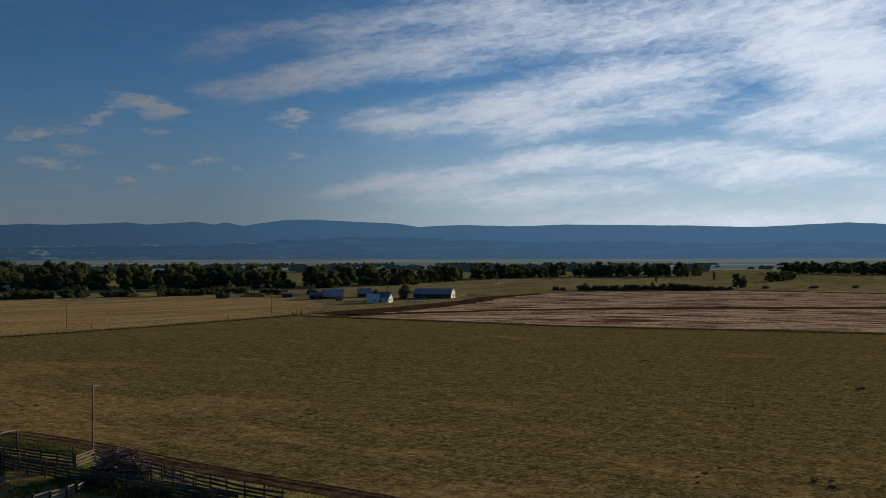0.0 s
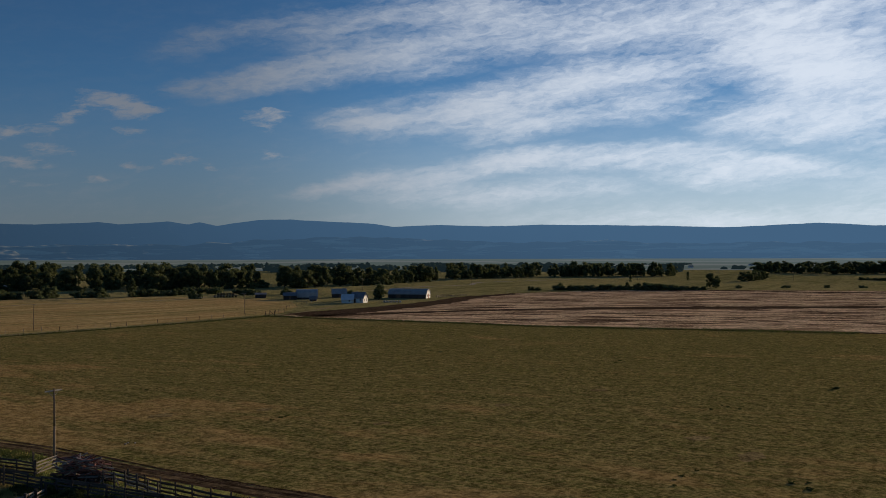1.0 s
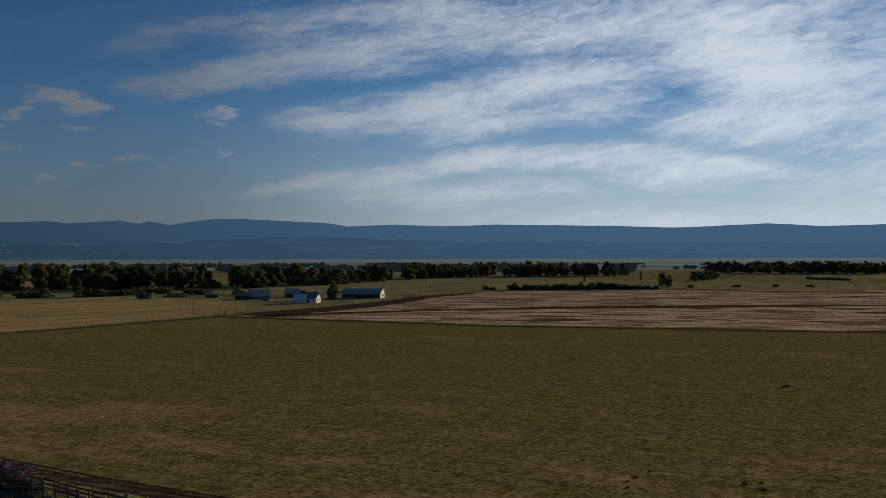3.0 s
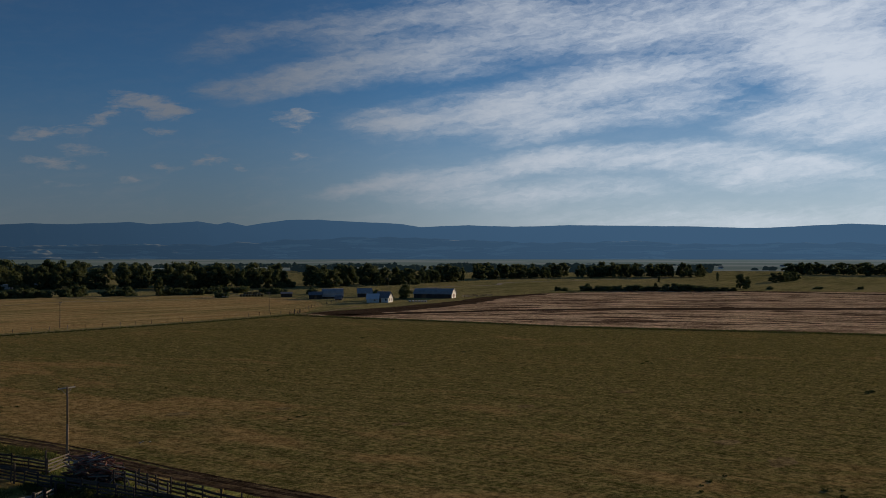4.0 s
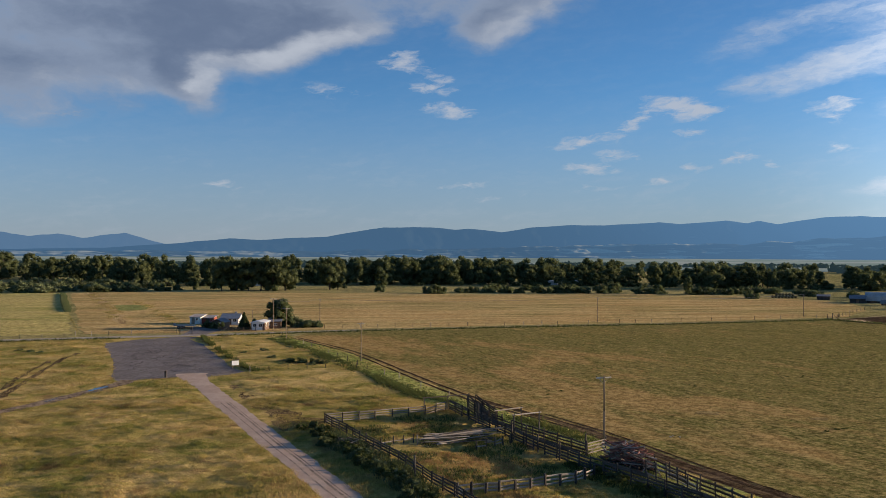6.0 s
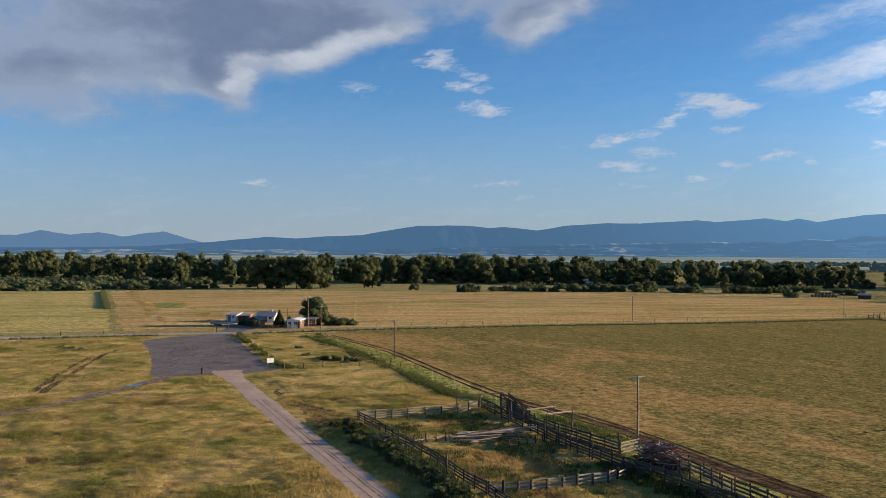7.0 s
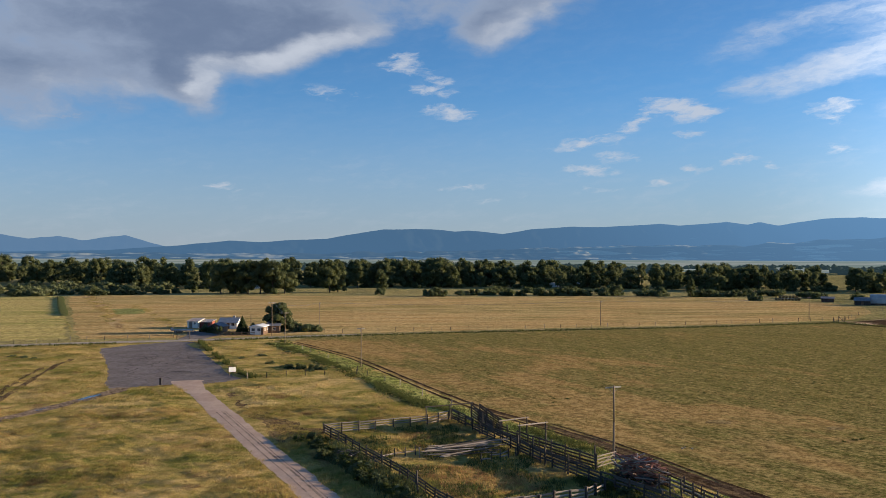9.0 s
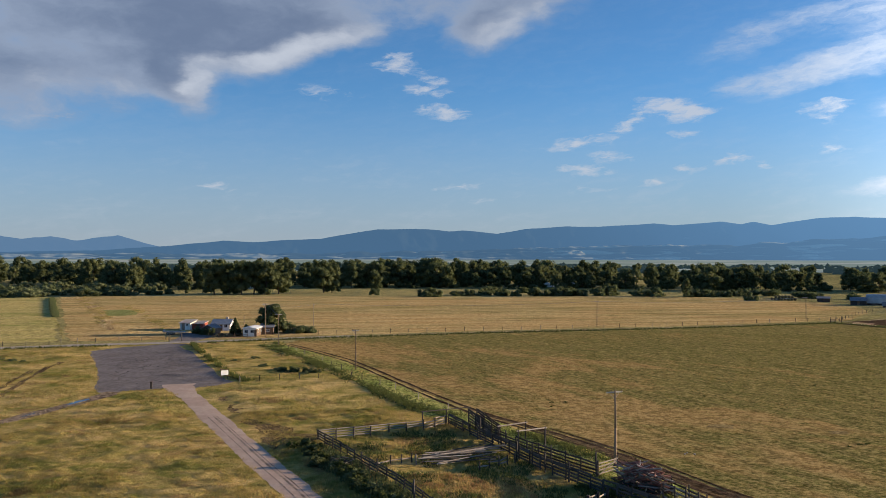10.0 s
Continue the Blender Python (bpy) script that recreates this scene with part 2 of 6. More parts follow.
def blades():
    m, q, b = material("grass_blades", 1.0, 0, 0.0)
    col, c = grass_colours(q, place(q))
    r = q.add("ShaderNodeNewGeometry").outputs["Random Per Island"]
    hs = q.add("ShaderNodeHueSaturation")
    q.put(hs.inputs["Color"], col)
    q.put(hs.inputs["Value"], q.smooth(r, 0, 1, 0.92, 1.18))
    q.put(hs.inputs["Hue"], q.smooth(r, 0, 1, 0.485, 0.515))
    q.l.new(hs.outputs[0], b.inputs["Base Color"])
    soften(q, b, hs.outputs[0], 0.66, 0.45)
    return m


def field(name, tones, rows, turn, spacing, patch=0.02, contrast=0.5, relief=0.25, greener=None, stretch=0.06, specks=0.6, mottle=0.48):
    """A farmed field: large patches, smaller blotches, and rows at an angle."""
    m, q, b = material(name, 1.0, 0, 0.0)
    pos = place(q)
    low, mid, high = tones
    big = q.noise(turned(q, pos, turn, 1, 0.55), patch, 5.0, 0.6, 0.5)
    blot = q.noise(turned(q, pos, turn, 1, 0.4, (40, 9, 0)), 0.12, 5.0, 0.65, 0.4)
    grit = q.noise(pos, 1.6, 6.0, 0.72)
    line = q.noise(turned(q, pos, turn, 1 / spacing, stretch / spacing), 1.0, 5.0, 0.65, 0.6)
    line = q.smooth(line, 0.36, 0.64)
    f = q.math("ADD", q.math("MULTIPLY", big, 0.55), q.math("MULTIPLY", blot, 0.45))
    if greener:   # greener regrowth across the field, its colour also darkened for the backlit side
        out = q.add("ShaderNodeSeparateXYZ")
        q.put(out.inputs[0], turned(q, pos, turn, 1, 1))
        f = q.math("SUBTRACT", f, q.smooth(out.outputs[0], greener[0], greener[1], 0.0, 0.11))
    col = q.mix(q.smooth(f, 0.45, 0.55), low, mid)
    f2 = q.math("DIVIDE", q.math("ADD", q.math("MULTIPLY", grit, 0.7), q.math("MULTIPLY", line, rows)), 0.7 + rows)
    col = q.mix(q.smooth(f2, 0.36, 0.64, 0.0, contrast), col, high)
    speck = q.noise(q.mapped(pos, loc=(8, 80, 0), scale=(1, 0.7, 1)), 0.34, 5.0, 0.75)
    col = q.mix(q.smooth(speck, 0.60, 0.72, 0.0, specks), col, q.mix(0.6, col, (0.05, 0.06, 0.018)))
    mott = q.noise(q.mapped(pos, loc=(70, 20, 0)), 0.55, 6.0, 0.75, 0.3)
    hs = q.add("ShaderNodeHueSaturation")
    q.put(hs.inputs["Color"], col)
    q.put(hs.inputs["Value"], q.smooth(q.math("ADD", q.math("MULTIPLY", mott, 0.6), q.math("MULTIPLY", grit, 0.4)), 0.39, 0.61, 1 - mottle, 1 + mottle))
    q.l.new(hs.outputs[0], b.inputs["Base Color"])
    bump(q, b, q.math("ADD", q.math("MULTIPLY", q.math("ADD", grit, mott), 0.9), q.math("MULTIPLY", line, rows * 0.6)), 1.0, relief)
    return m


def foliage(name, a, b_col, dry):
    m, q, b = material(name, 0.8, 0, 0.1)
    g = q.add("ShaderNodeNewGeometry")
    info = q.add("ShaderNodeObjectInfo").outputs["Random"]
    f = q.math("ADD", q.math("MULTIPLY", g.outputs["Random Per Island"], 0.6), q.math("MULTIPLY", info, 0.4))
    col = q.mix(f, a, b_col)
    patch = q.noise(q.add("ShaderNodeTexCoord").outputs["Object"], 0.35, 3.0)
    q.l.new(q.mix(q.smooth(patch, 0.55, 0.75, 0.0, 0.5), col, dry), b.inputs["Base Color"])
    tr = q.add("ShaderNodeBsdfTranslucent")
    q.put(tr.inputs[0], q.mix(0.5, col, (0.12, 0.15, 0.05)))
    mixn = q.add("ShaderNodeMixShader")
    mixn.inputs[0].default_value = 0.46
    q.l.new(b.outputs[0], mixn.inputs[1]), q.l.new(tr.outputs[0], mixn.inputs[2])
    q.l.new(mixn.outputs[0], q.n["Material Output"].inputs[0])
    return m


def hazed_land(name, wood, open_land, haze_glow, amount, scale, squash=3, rare=0.56):
    """Far slopes: woods and open ground, with blue haze painted on as a glow in the material."""
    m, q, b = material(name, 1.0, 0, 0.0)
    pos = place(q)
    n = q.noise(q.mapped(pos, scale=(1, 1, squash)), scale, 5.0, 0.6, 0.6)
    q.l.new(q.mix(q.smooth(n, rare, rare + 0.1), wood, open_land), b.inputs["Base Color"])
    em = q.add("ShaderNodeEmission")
    em.inputs[0].default_value = (*haze_glow, 1)
    along = q.add("ShaderNodeVectorMath", operation="DOT_PRODUCT")   # the painted haze glows brighter towards the sun
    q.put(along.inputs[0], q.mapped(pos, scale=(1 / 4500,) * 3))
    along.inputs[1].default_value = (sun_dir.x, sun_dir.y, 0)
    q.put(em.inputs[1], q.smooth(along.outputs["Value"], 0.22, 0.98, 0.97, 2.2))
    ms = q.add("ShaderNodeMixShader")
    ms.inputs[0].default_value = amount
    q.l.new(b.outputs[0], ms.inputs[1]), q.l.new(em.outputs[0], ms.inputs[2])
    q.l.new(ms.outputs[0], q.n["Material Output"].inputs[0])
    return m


def gravel(name, a, b_col, stone, tracks, marks=0.35, relief=0.1, dirt=0.5):
    m, q, b = material(name, 1.0, 0, 0.05)
    pos = place(q)
    n1, n2 = q.noise(pos, 0.16, 5.0, 0.6, 0.5), q.noise(pos, 4.0, 6.0, 0.75)
    col = q.mix(q.smooth(n1, 0.38, 0.62), a, b_col)
    col = q.mix(q.smooth(n2, 0.55, 0.75, 0.0, 0.6), col, stone)
    n3 = q.noise(q.mapped(pos, loc=(4, 60, 0), scale=(1, 0.6, 1)), 1.1, 6.0, 0.75, 0.5)
    col = q.mix(q.smooth(n3, 0.40, 0.60, dirt, 0.0), col, q.mix(0.55, col, (0.03, 0.026, 0.024)))
    ring = q.add("ShaderNodeTexWave", wave_type="BANDS", bands_direction="X")
    q.put(ring.inputs["Vector"], q.mapped(pos, rot=(0, 0, radians(tracks)), scale=(1, 0.12, 1)))
    ring.inputs["Scale"].default_value, ring.inputs["Distortion"].default_value, ring.inputs["Detail"].default_value = 0.22, 7.0, 3.0
    col = q.mix(q.smooth(ring.outputs["Fac"], 0.70, 0.98, 0.0, marks), col, q.mix(0.6, col, (0.03, 0.028, 0.026)))
    q.l.new(col, b.inputs["Base Color"])
    bump(q, b, q.math("ADD", q.math("ADD", n2, n3), q.math("MULTIPLY", ring.outputs["Fac"], marks)), 0.9, relief)
    return m


MEADOW, BLADES = meadow(), blades()
HAY = field("hay_stubble", ((0.13, 0.125, 0.034), (0.32, 0.205, 0.074), (0.46, 0.325, 0.135)), 0.11, 19.4, 1.0, 0.026, 0.5, 0.16, (70, 150), 0.09, 0.45, 0.46)

def stubble():
    """Standing stubble: greener and browner in the same patches as the field under it."""
    m, q, b = material("pale_stubble", 1.0, 0, 0.0)
    pos = place(q)
    big = q.noise(turned(q, pos, 19.4, 1, 0.55), 0.02, 5.0, 0.6, 0.5)
    blot = q.noise(turned(q, pos, 19.4, 1, 0.4, (40, 9, 0)), 0.12, 5.0, 0.65, 0.4)
    f = q.math("ADD", q.math("MULTIPLY", big, 0.6), q.math("MULTIPLY", blot, 0.4))
    # greener across the field, with the backlit side's shade put into the colour
    out = q.add("ShaderNodeSeparateXYZ")
    q.put(out.inputs[0], turned(q, pos, 19.4, 1, 1))
    f = q.math("SUBTRACT", f, q.smooth(out.outputs[0], 70, 150, 0.0, 0.08))
    col = q.mix(q.smooth(f, 0.43, 0.56), (0.19, 0.175, 0.05), (0.46, 0.295, 0.115))
    hs = q.add("ShaderNodeHueSaturation")
    q.put(hs.inputs["Color"], col)
    q.put(hs.inputs["Value"], q.smooth(q.add("ShaderNodeNewGeometry").outputs["Random Per Island"], 0, 1, 0.9, 1.1))
    q.l.new(hs.outputs[0], b.inputs["Base Color"])
    soften(q, b, hs.outputs[0], 0.6, 0.4)
    return m


STUBBLE = stubble()


def seedheads():
    m, q, b = material("rust_seed_grass", 1.0, 0, 0.0)
    r = q.add("ShaderNodeNewGeometry").outputs["Random Per Island"]
    patch = q.noise(place(q), 0.7, 4.0)
    col = q.mix(q.smooth(patch, 0.4, 0.6), (0.42, 0.23, 0.10), (0.60, 0.42, 0.165))
    col = q.mix(q.smooth(r, 0.6, 1.0), col, (0.30, 0.26, 0.08))
    q.l.new(col, b.inputs["Base Color"])
    soften(q, b, col, 0.5, 0.4)
    return m


RUSTGRASS = seedheads()
TAN = field("dry_hay_field", ((0.27, 0.21, 0.075), (0.42, 0.27, 0.108), (0.56, 0.41, 0.185)), 0.28, 98.0, 5.0, 0.02, 0.75, 0.3, None, 0.10, 0.6, 0.38)
GREEN = field("green_hay_field", ((0.27, 0.26, 0.07), (0.44, 0.35, 0.125), (0.56, 0.44, 0.19)), 0.5, 104.0, 4.0, 0.012, 0.5, 0.3)
PASTURE = field("far_pasture", ((0.185, 0.175, 0.065), (0.29, 0.245, 0.10), (0.37, 0.31, 0.14)), 0.4, 110.0, 9.0, 0.006, 0.5, 0.3)
PLOUGH = field("straw_on_ploughed_soil", ((0.10, 0.062, 0.04), (0.28, 0.185, 0.115), (0.66, 0.48, 0.31)), 0.8, 36.0, 6.0, 0.03, 0.95, 0.4, None, 0.2, 0.7, 0.6)
SOIL = field("bare_soil", ((0.05, 0.034, 0.022), (0.075, 0.05, 0.032), (0.11, 0.075, 0.05)), 0.6, 26.0, 1.5, 0.03, 0.5, 0.4)
RUT = field("bare_track_earth", ((0.085, 0.058, 0.034), (0.13, 0.09, 0.05), (0.21, 0.15, 0.08)), 0.5, 19.4, 0.8, 0.1, 0.5, 0.25)
LOT = gravel("dark_gravel", (0.19, 0.163, 0.15), (0.24, 0.208, 0.192), (0.33, 0.29, 0.265), 30, 0.12)
TRACK = gravel("pale_gravel_track", (0.48, 0.345, 0.26), (0.55, 0.41, 0.315), (0.60, 0.465, 0.36), 30, 0.0, 0.03, 0.2)
VERGE = field("green_verge", ((0.19, 0.235, 0.055), (0.30, 0.305, 0.085), (0.40, 0.36, 0.13)), 0.3, 19.4, 0.8, 0.08, 0.5, 0.4)
ROAD = gravel("pale_gravel_road", (0.36, 0.31, 0.25), (0.44, 0.38, 0.31), (0.5, 0.44, 0.37), 80, 0.0)
# light put into colour: dark wood for shaded fences, silver grey for sunlit ones
WOOD = simple("weathered_shade_dark_wood", (0.036, 0.031, 0.027), (0.095, 0.080, 0.067), 1.2, 0.85, 0, 0.2, 0.01, (1, 1, 1), 0.6)
PALEWOOD = simple("silver_grey_planks", (0.20, 0.17, 0.145), (0.37, 0.32, 0.27), 1.2, 0.85, 0, 0.2, 0.01, (1, 1, 1), 0.5)
ARMWOOD = simple("bleached_crossarm_wood", (0.40, 0.36, 0.31), (0.56, 0.51, 0.45), 1.2, 0.85, 0, 0.2, 0.01, (1, 1, 1), 0.2)
OLDWOOD = simple("grey_gate_boards", (0.12, 0.10, 0.085), (0.22, 0.19, 0.16), 1.2, 0.85, 0, 0.2, 0.01, (1, 1, 1), 0.5)
REDWOOD = simple("faded_red_planks", (0.20, 0.075, 0.055), (0.30, 0.15, 0.11), 1.2, 0.85, 0, 0.2, 0.01, (1, 1, 1), 0.5)
POLEWOOD = simple("utility_pole_wood", (0.17, 0.125, 0.085), (0.29, 0.22, 0.15), 0.8, 0.85, 0, 0.2, 0.01, (1, 1, 0.2), 0.3)
BARK = simple("rough_bark", (0.07, 0.058, 0.045), (0.15, 0.125, 0.10), 0.7, 0.95, 0, 0.1, 0.03, (1, 1, 0.3), 0.3)
PORCELAIN = simple("brown_porcelain", (0.10, 0.06, 0.04), (0.16, 0.10, 0.07), 3, 0.25)
WIRE = simple("aluminium_wire", (0.25, 0.25, 0.26), (0.35, 0.35, 0.36), 2, 0.5, 0.8)
WHITE = simple("white_paint", (0.66, 0.65, 0.61), (0.80, 0.79, 0.76), 0.8, 0.6, 0, 0.3, 0.004, (1, 1, 0.4), 0.1)
REDPAINT = simple("dull_red_paint", (0.20, 0.05, 0.035), (0.30, 0.09, 0.06), 0.8, 0.75, 0, 0.3, 0.004, (1, 1, 0.4), 0.15)
BROWN = simple("brown_boards", (0.11, 0.07, 0.045), (0.19, 0.125, 0.085), 0.8, 0.8, 0, 0.3, 0.004, (1, 1, 0.4), 0.2)
DARKWALL = simple("dark_barn_boards", (0.05, 0.04, 0.036), (0.10, 0.078, 0.065), 0.8, 0.85, 0, 0.2, 0.006, (1, 1, 0.3), 0.2)
STEEL = simple("corrugated_steel", (0.32, 0.31, 0.30), (0.46, 0.45, 0.43), 0.5, 0.65, 0.3, 0.5, 0.0, (1, 1, 1), 0.15)
RUSTSTEEL = simple("rusting_steel", (0.28, 0.22, 0.19), (0.45, 0.42, 0.40), 0.5, 0.6, 0.4, 0.5, 0.0, (1, 1, 1), 0.2)
SHINGLE = simple("grey_shingles", (0.14, 0.145, 0.16), (0.22, 0.225, 0.24), 1.6, 0.85, 0, 0.2, 0.01, (1, 1, 1), 0.15)
BLUEROOF = simple("blue_grey_roofing", (0.22, 0.23, 0.245), (0.30, 0.31, 0.325), 0.8, 0.7, 0.0, 0.4, 0.0, (1, 1, 1), 0.1)
GLASS = simple("dark_window_glass", (0.02, 0.025, 0.03), (0.035, 0.04, 0.05), 1, 0.08, 0, 0.6)
SIGNWHITE = simple("white_sign_board", (0.78, 0.78, 0.76), (0.84, 0.84, 0.82), 1, 0.5, 0, 0.3, 0, (1, 1, 1), 0.0)
CANVAS = simple("white_canvas", (0.62, 0.64, 0.66), (0.72, 0.73, 0.75), 0.6, 0.7, 0, 0.2, 0, (1, 1, 1), 0.1)
HAYBALE = simple("old_hay", (0.12, 0.09, 0.05), (0.22, 0.17, 0.09), 1.5, 0.95, 0, 0.1, 0.05, (1, 1, 1), 0.3)
TYRE = simple("turned_gravel", (0.11, 0.095, 0.088), (0.16, 0.138, 0.128), 0.8, 1.0, 0, 0.05, 0.05, (1, 1, 1), 0.4)
MUD = simple("dark_mud", (0.06, 0.045, 0.035), (0.10, 0.08, 0.06), 0.4, 0.7, 0, 0.3, 0.03, (1, 1, 1), 0.0)
STONE = simple("grey_fieldstone", (0.30, 0.28, 0.26), (0.42, 0.40, 0.37), 2, 0.9, 0, 0.2, 0.02, (1, 1, 1), 0.3)
LEAF = foliage("cottonwood_leaves", (0.075, 0.092, 0.042), (0.142, 0.160, 0.074), (0.16, 0.168, 0.085))
WILLOW = foliage("willow_leaves", (0.085, 0.11, 0.05), (0.175, 0.195, 0.095), (0.22, 0.215, 0.12))
SPRUCE = foliage("spruce_needles", (0.020, 0.034, 0.016), (0.045, 0.062, 0.028), (0.05, 0.06, 0.03))
PALEWILLOW = foliage("silver_willow_leaves", (0.12, 0.145, 0.07), (0.22, 0.24, 0.125), (0.27, 0.265, 0.15))
WEED = foliage("tall_weeds", (0.045, 0.062, 0.016), (0.115, 0.120, 0.035), (0.19, 0.15, 0.06))
WATER, qw, bw = material("puddle_water", 0.04, 0, 0.5)
bw.inputs["Base Color"].default_value = (0.03, 0.03, 0.028, 1)
bump(qw, bw, qw.noise(place(qw), 2.0, 3.0), 0.05, 0.02)
# far land: blue haze is mixed into each material as emission
HILL = hazed_land("hazed_wooded_mountain", (0.03, 0.04, 0.036), (0.24, 0.24, 0.18), (0.045, 0.098, 0.174), 0.76, 0.0050, 2, 0.66)
FOOTHILL = hazed_land("hazed_foothill_slope", (0.045, 0.058, 0.045), (0.62, 0.60, 0.42), (0.046, 0.098, 0.172), 0.66, 0.0040, 14, 0.52)
FARHILL = hazed_land("hazed_far_mountain", (0.05, 0.055, 0.05), (0.10, 0.10, 0.09), (0.062, 0.118, 0.200), 0.88, 0.002)
FARWOOD = hazed_land("hazed_river_woods", (0.03, 0.042, 0.022), (0.05, 0.06, 0.03), (0.028, 0.050, 0.062), 0.35, 0.01)
FARLAND = hazed_land("hazed_valley_fields", (0.24, 0.28, 0.14), (0.52, 0.50, 0.34), (0.10, 0.135, 0.160), 0.5, 0.0018, 3, 0.48)


# ---- building helpers ----
def mesh(name, verts, faces, mat, smooth=False):
    me = bpy.data.meshes.new(name)
    me.from_pydata([tuple(v) for v in verts], [], [tuple(f) for f in faces])
    me.materials.append(mat)
    if smooth:
        me.polygons.foreach_set("use_smooth", [True] * len(me.polygons))
    me.update()
    return me


def quick(name, co, loops, size, mat):
    """A mesh of equal polygons from arrays: corners, indices, corners in each polygon."""
    me = bpy.data.meshes.new(name)
    n = len(loops) // size
    me.vertices.add(len(co)), me.loops.add(len(loops)), me.polygons.add(n)
    me.vertices.foreach_set("co", np.asarray(co, dtype=np.float32).ravel())
    me.loops.foreach_set("vertex_index", np.asarray(loops, dtype=np.int32))
    me.polygons.foreach_set("loop_start", np.arange(0, n * size, size, dtype=np.int32))
    me.materials.append(mat)
    me.update(calc_edges=True)
    return me


def thing(name, label, category, m, group="", kind=""):
    ob = new(name)
    ob.empty_display_size = 0.3
    ob.matrix_world = m
    return tagged(ob, label, category, group, kind)


def put(name, me, parent, m=None, label=""):
    ob = new(name, me)
    ob.parent = parent
    if m is not None:
        ob.matrix_basis = m
    if label:
        ob["label"] = label
    return ob


def from_bm(name, bm, mat, smooth=False):
    me = bpy.data.meshes.new(name)
    bm.to_mesh(me)
    bm.free()
    me.materials.append(mat)
    if smooth:
        me.polygons.foreach_set("use_smooth", [True] * len(me.polygons))
    return me


def part(name, bm, mat, parent, label="", m=None, smooth=False):
    return put(name, from_bm(name, bm, mat, smooth), parent, m, label)


def box(bm, at, size, bevel=0.0):
    got = bmesh.ops.create_cube(bm, size=1.0, matrix=Matrix.Translation(at) @ Matrix.Diagonal((*size, 1)))
    if bevel:
        edges = list({e for v in got["verts"] for e in v.link_edges})
        bmesh.ops.bevel(bm, geom=edges, offset=bevel, segments=1, affect="EDGES")
    return bm


def tube(bm, p, q, r0, r1, sides=8):
    p, q = Vector(p), Vector(q)
    d = q - p
    m = Matrix.Translation((p + q) / 2) @ d.to_track_quat("Z", "Y").to_matrix().to_4x4()
    bmesh.ops.create_cone(bm, cap_ends=True, segments=sides, radius1=r0, radius2=r1, depth=d.length, matrix=m)
    return bm


def span(p, q, w, h, roll=0.0):
    """The pose and size that lay a unit beam from p to q."""
    p, q = Vector(p), Vector(q)
    d = q - p
    rot = d.to_track_quat("X", "Z").to_matrix().to_4x4() @ Matrix.Rotation(roll, 4, "X")
    return Matrix.Translation(p) @ rot @ Matrix.Diagonal((d.length, w, h, 1))


def hewn(name, mat, seed):
    """A unit beam along x, hewn a little unevenly, with chamfered long edges."""
    rnd = random.Random(seed)
    verts, faces = [], []
    for i in range(4):
        x, dy, dz, s = i / 3, rnd.uniform(-0.12, 0.12), rnd.uniform(-0.10, 0.10), rnd.uniform(0.86, 1.0)
        for y, z in ((-0.5, -0.28), (-0.3, -0.5), (0.3, -0.5), (0.5, -0.28), (0.5, 0.28), (0.3, 0.5), (-0.3, 0.5), (-0.5, 0.28)):
            verts.append((x, y * s + dy, z * s + dz))
    for i in range(3):
        for j in range(8):
            faces.append((i * 8 + j, (i + 1) * 8 + j, (i + 1) * 8 + (j + 1) % 8, i * 8 + (j + 1) % 8))
    faces += [tuple(range(8)), tuple(range(31, 23, -1))]
    return mesh(name, verts, faces, mat)


BEAMS = {m.name: [hewn("beam", m, 10 * i + j) for j in range(5)] for i, m in enumerate((WOOD, PALEWOOD, REDWOOD, BROWN, POLEWOOD, WHITE, RUSTSTEEL, OLDWOOD))}


def beam(name, parent, p, q, w, h, mat, rnd):
    """A beam from p to q, in the thing's own metres."""
    return put(name, rnd.choice(BEAMS[mat.name]), parent, span(p, q, w, h, rnd.uniform(-0.15, 0.15)))


def cord(bm, pts, r, sides=4):
    """One unbroken round line through points."""
    rings = []
    for i, p in enumerate(pts):
        d = (pts[min(i + 1, len(pts) - 1)] - pts[max(i - 1, 0)]).normalized()
        u = d.cross(Vector((0, 0, 1))).normalized()
        v = d.cross(u)
        rings.append([bm.verts.new(p + (u * math.cos(math.tau * j / sides) + v * math.sin(math.tau * j / sides)) * r) for j in range(sides)])
    for a, b in zip(rings, rings[1:]):
        for j in range(sides):
            bm.faces.new((a[j], a[(j + 1) % sides], b[(j + 1) % sides], b[j]))
    return bm


def curve_points(pts, step=4.0):
    """A smooth line through points, in even steps."""
    pts = [Vector((*p[:2], 0)) for p in pts]
    ext = [2 * pts[0] - pts[1], *pts, 2 * pts[-1] - pts[-2]]
    out = []
    for i in range(1, len(ext) - 2):
        a, b, c, d = ext[i - 1:i + 3]
        n = max(1, int((c - b).length / step))
        for j in range(n):
            t = j / n
            out.append(0.5 * ((2 * b) + (c - a) * t + (2 * a - 5 * b + 4 * c - d) * t * t + (3 * b - a - 3 * c + d) * t ** 3))
    return out + [pts[-1]]


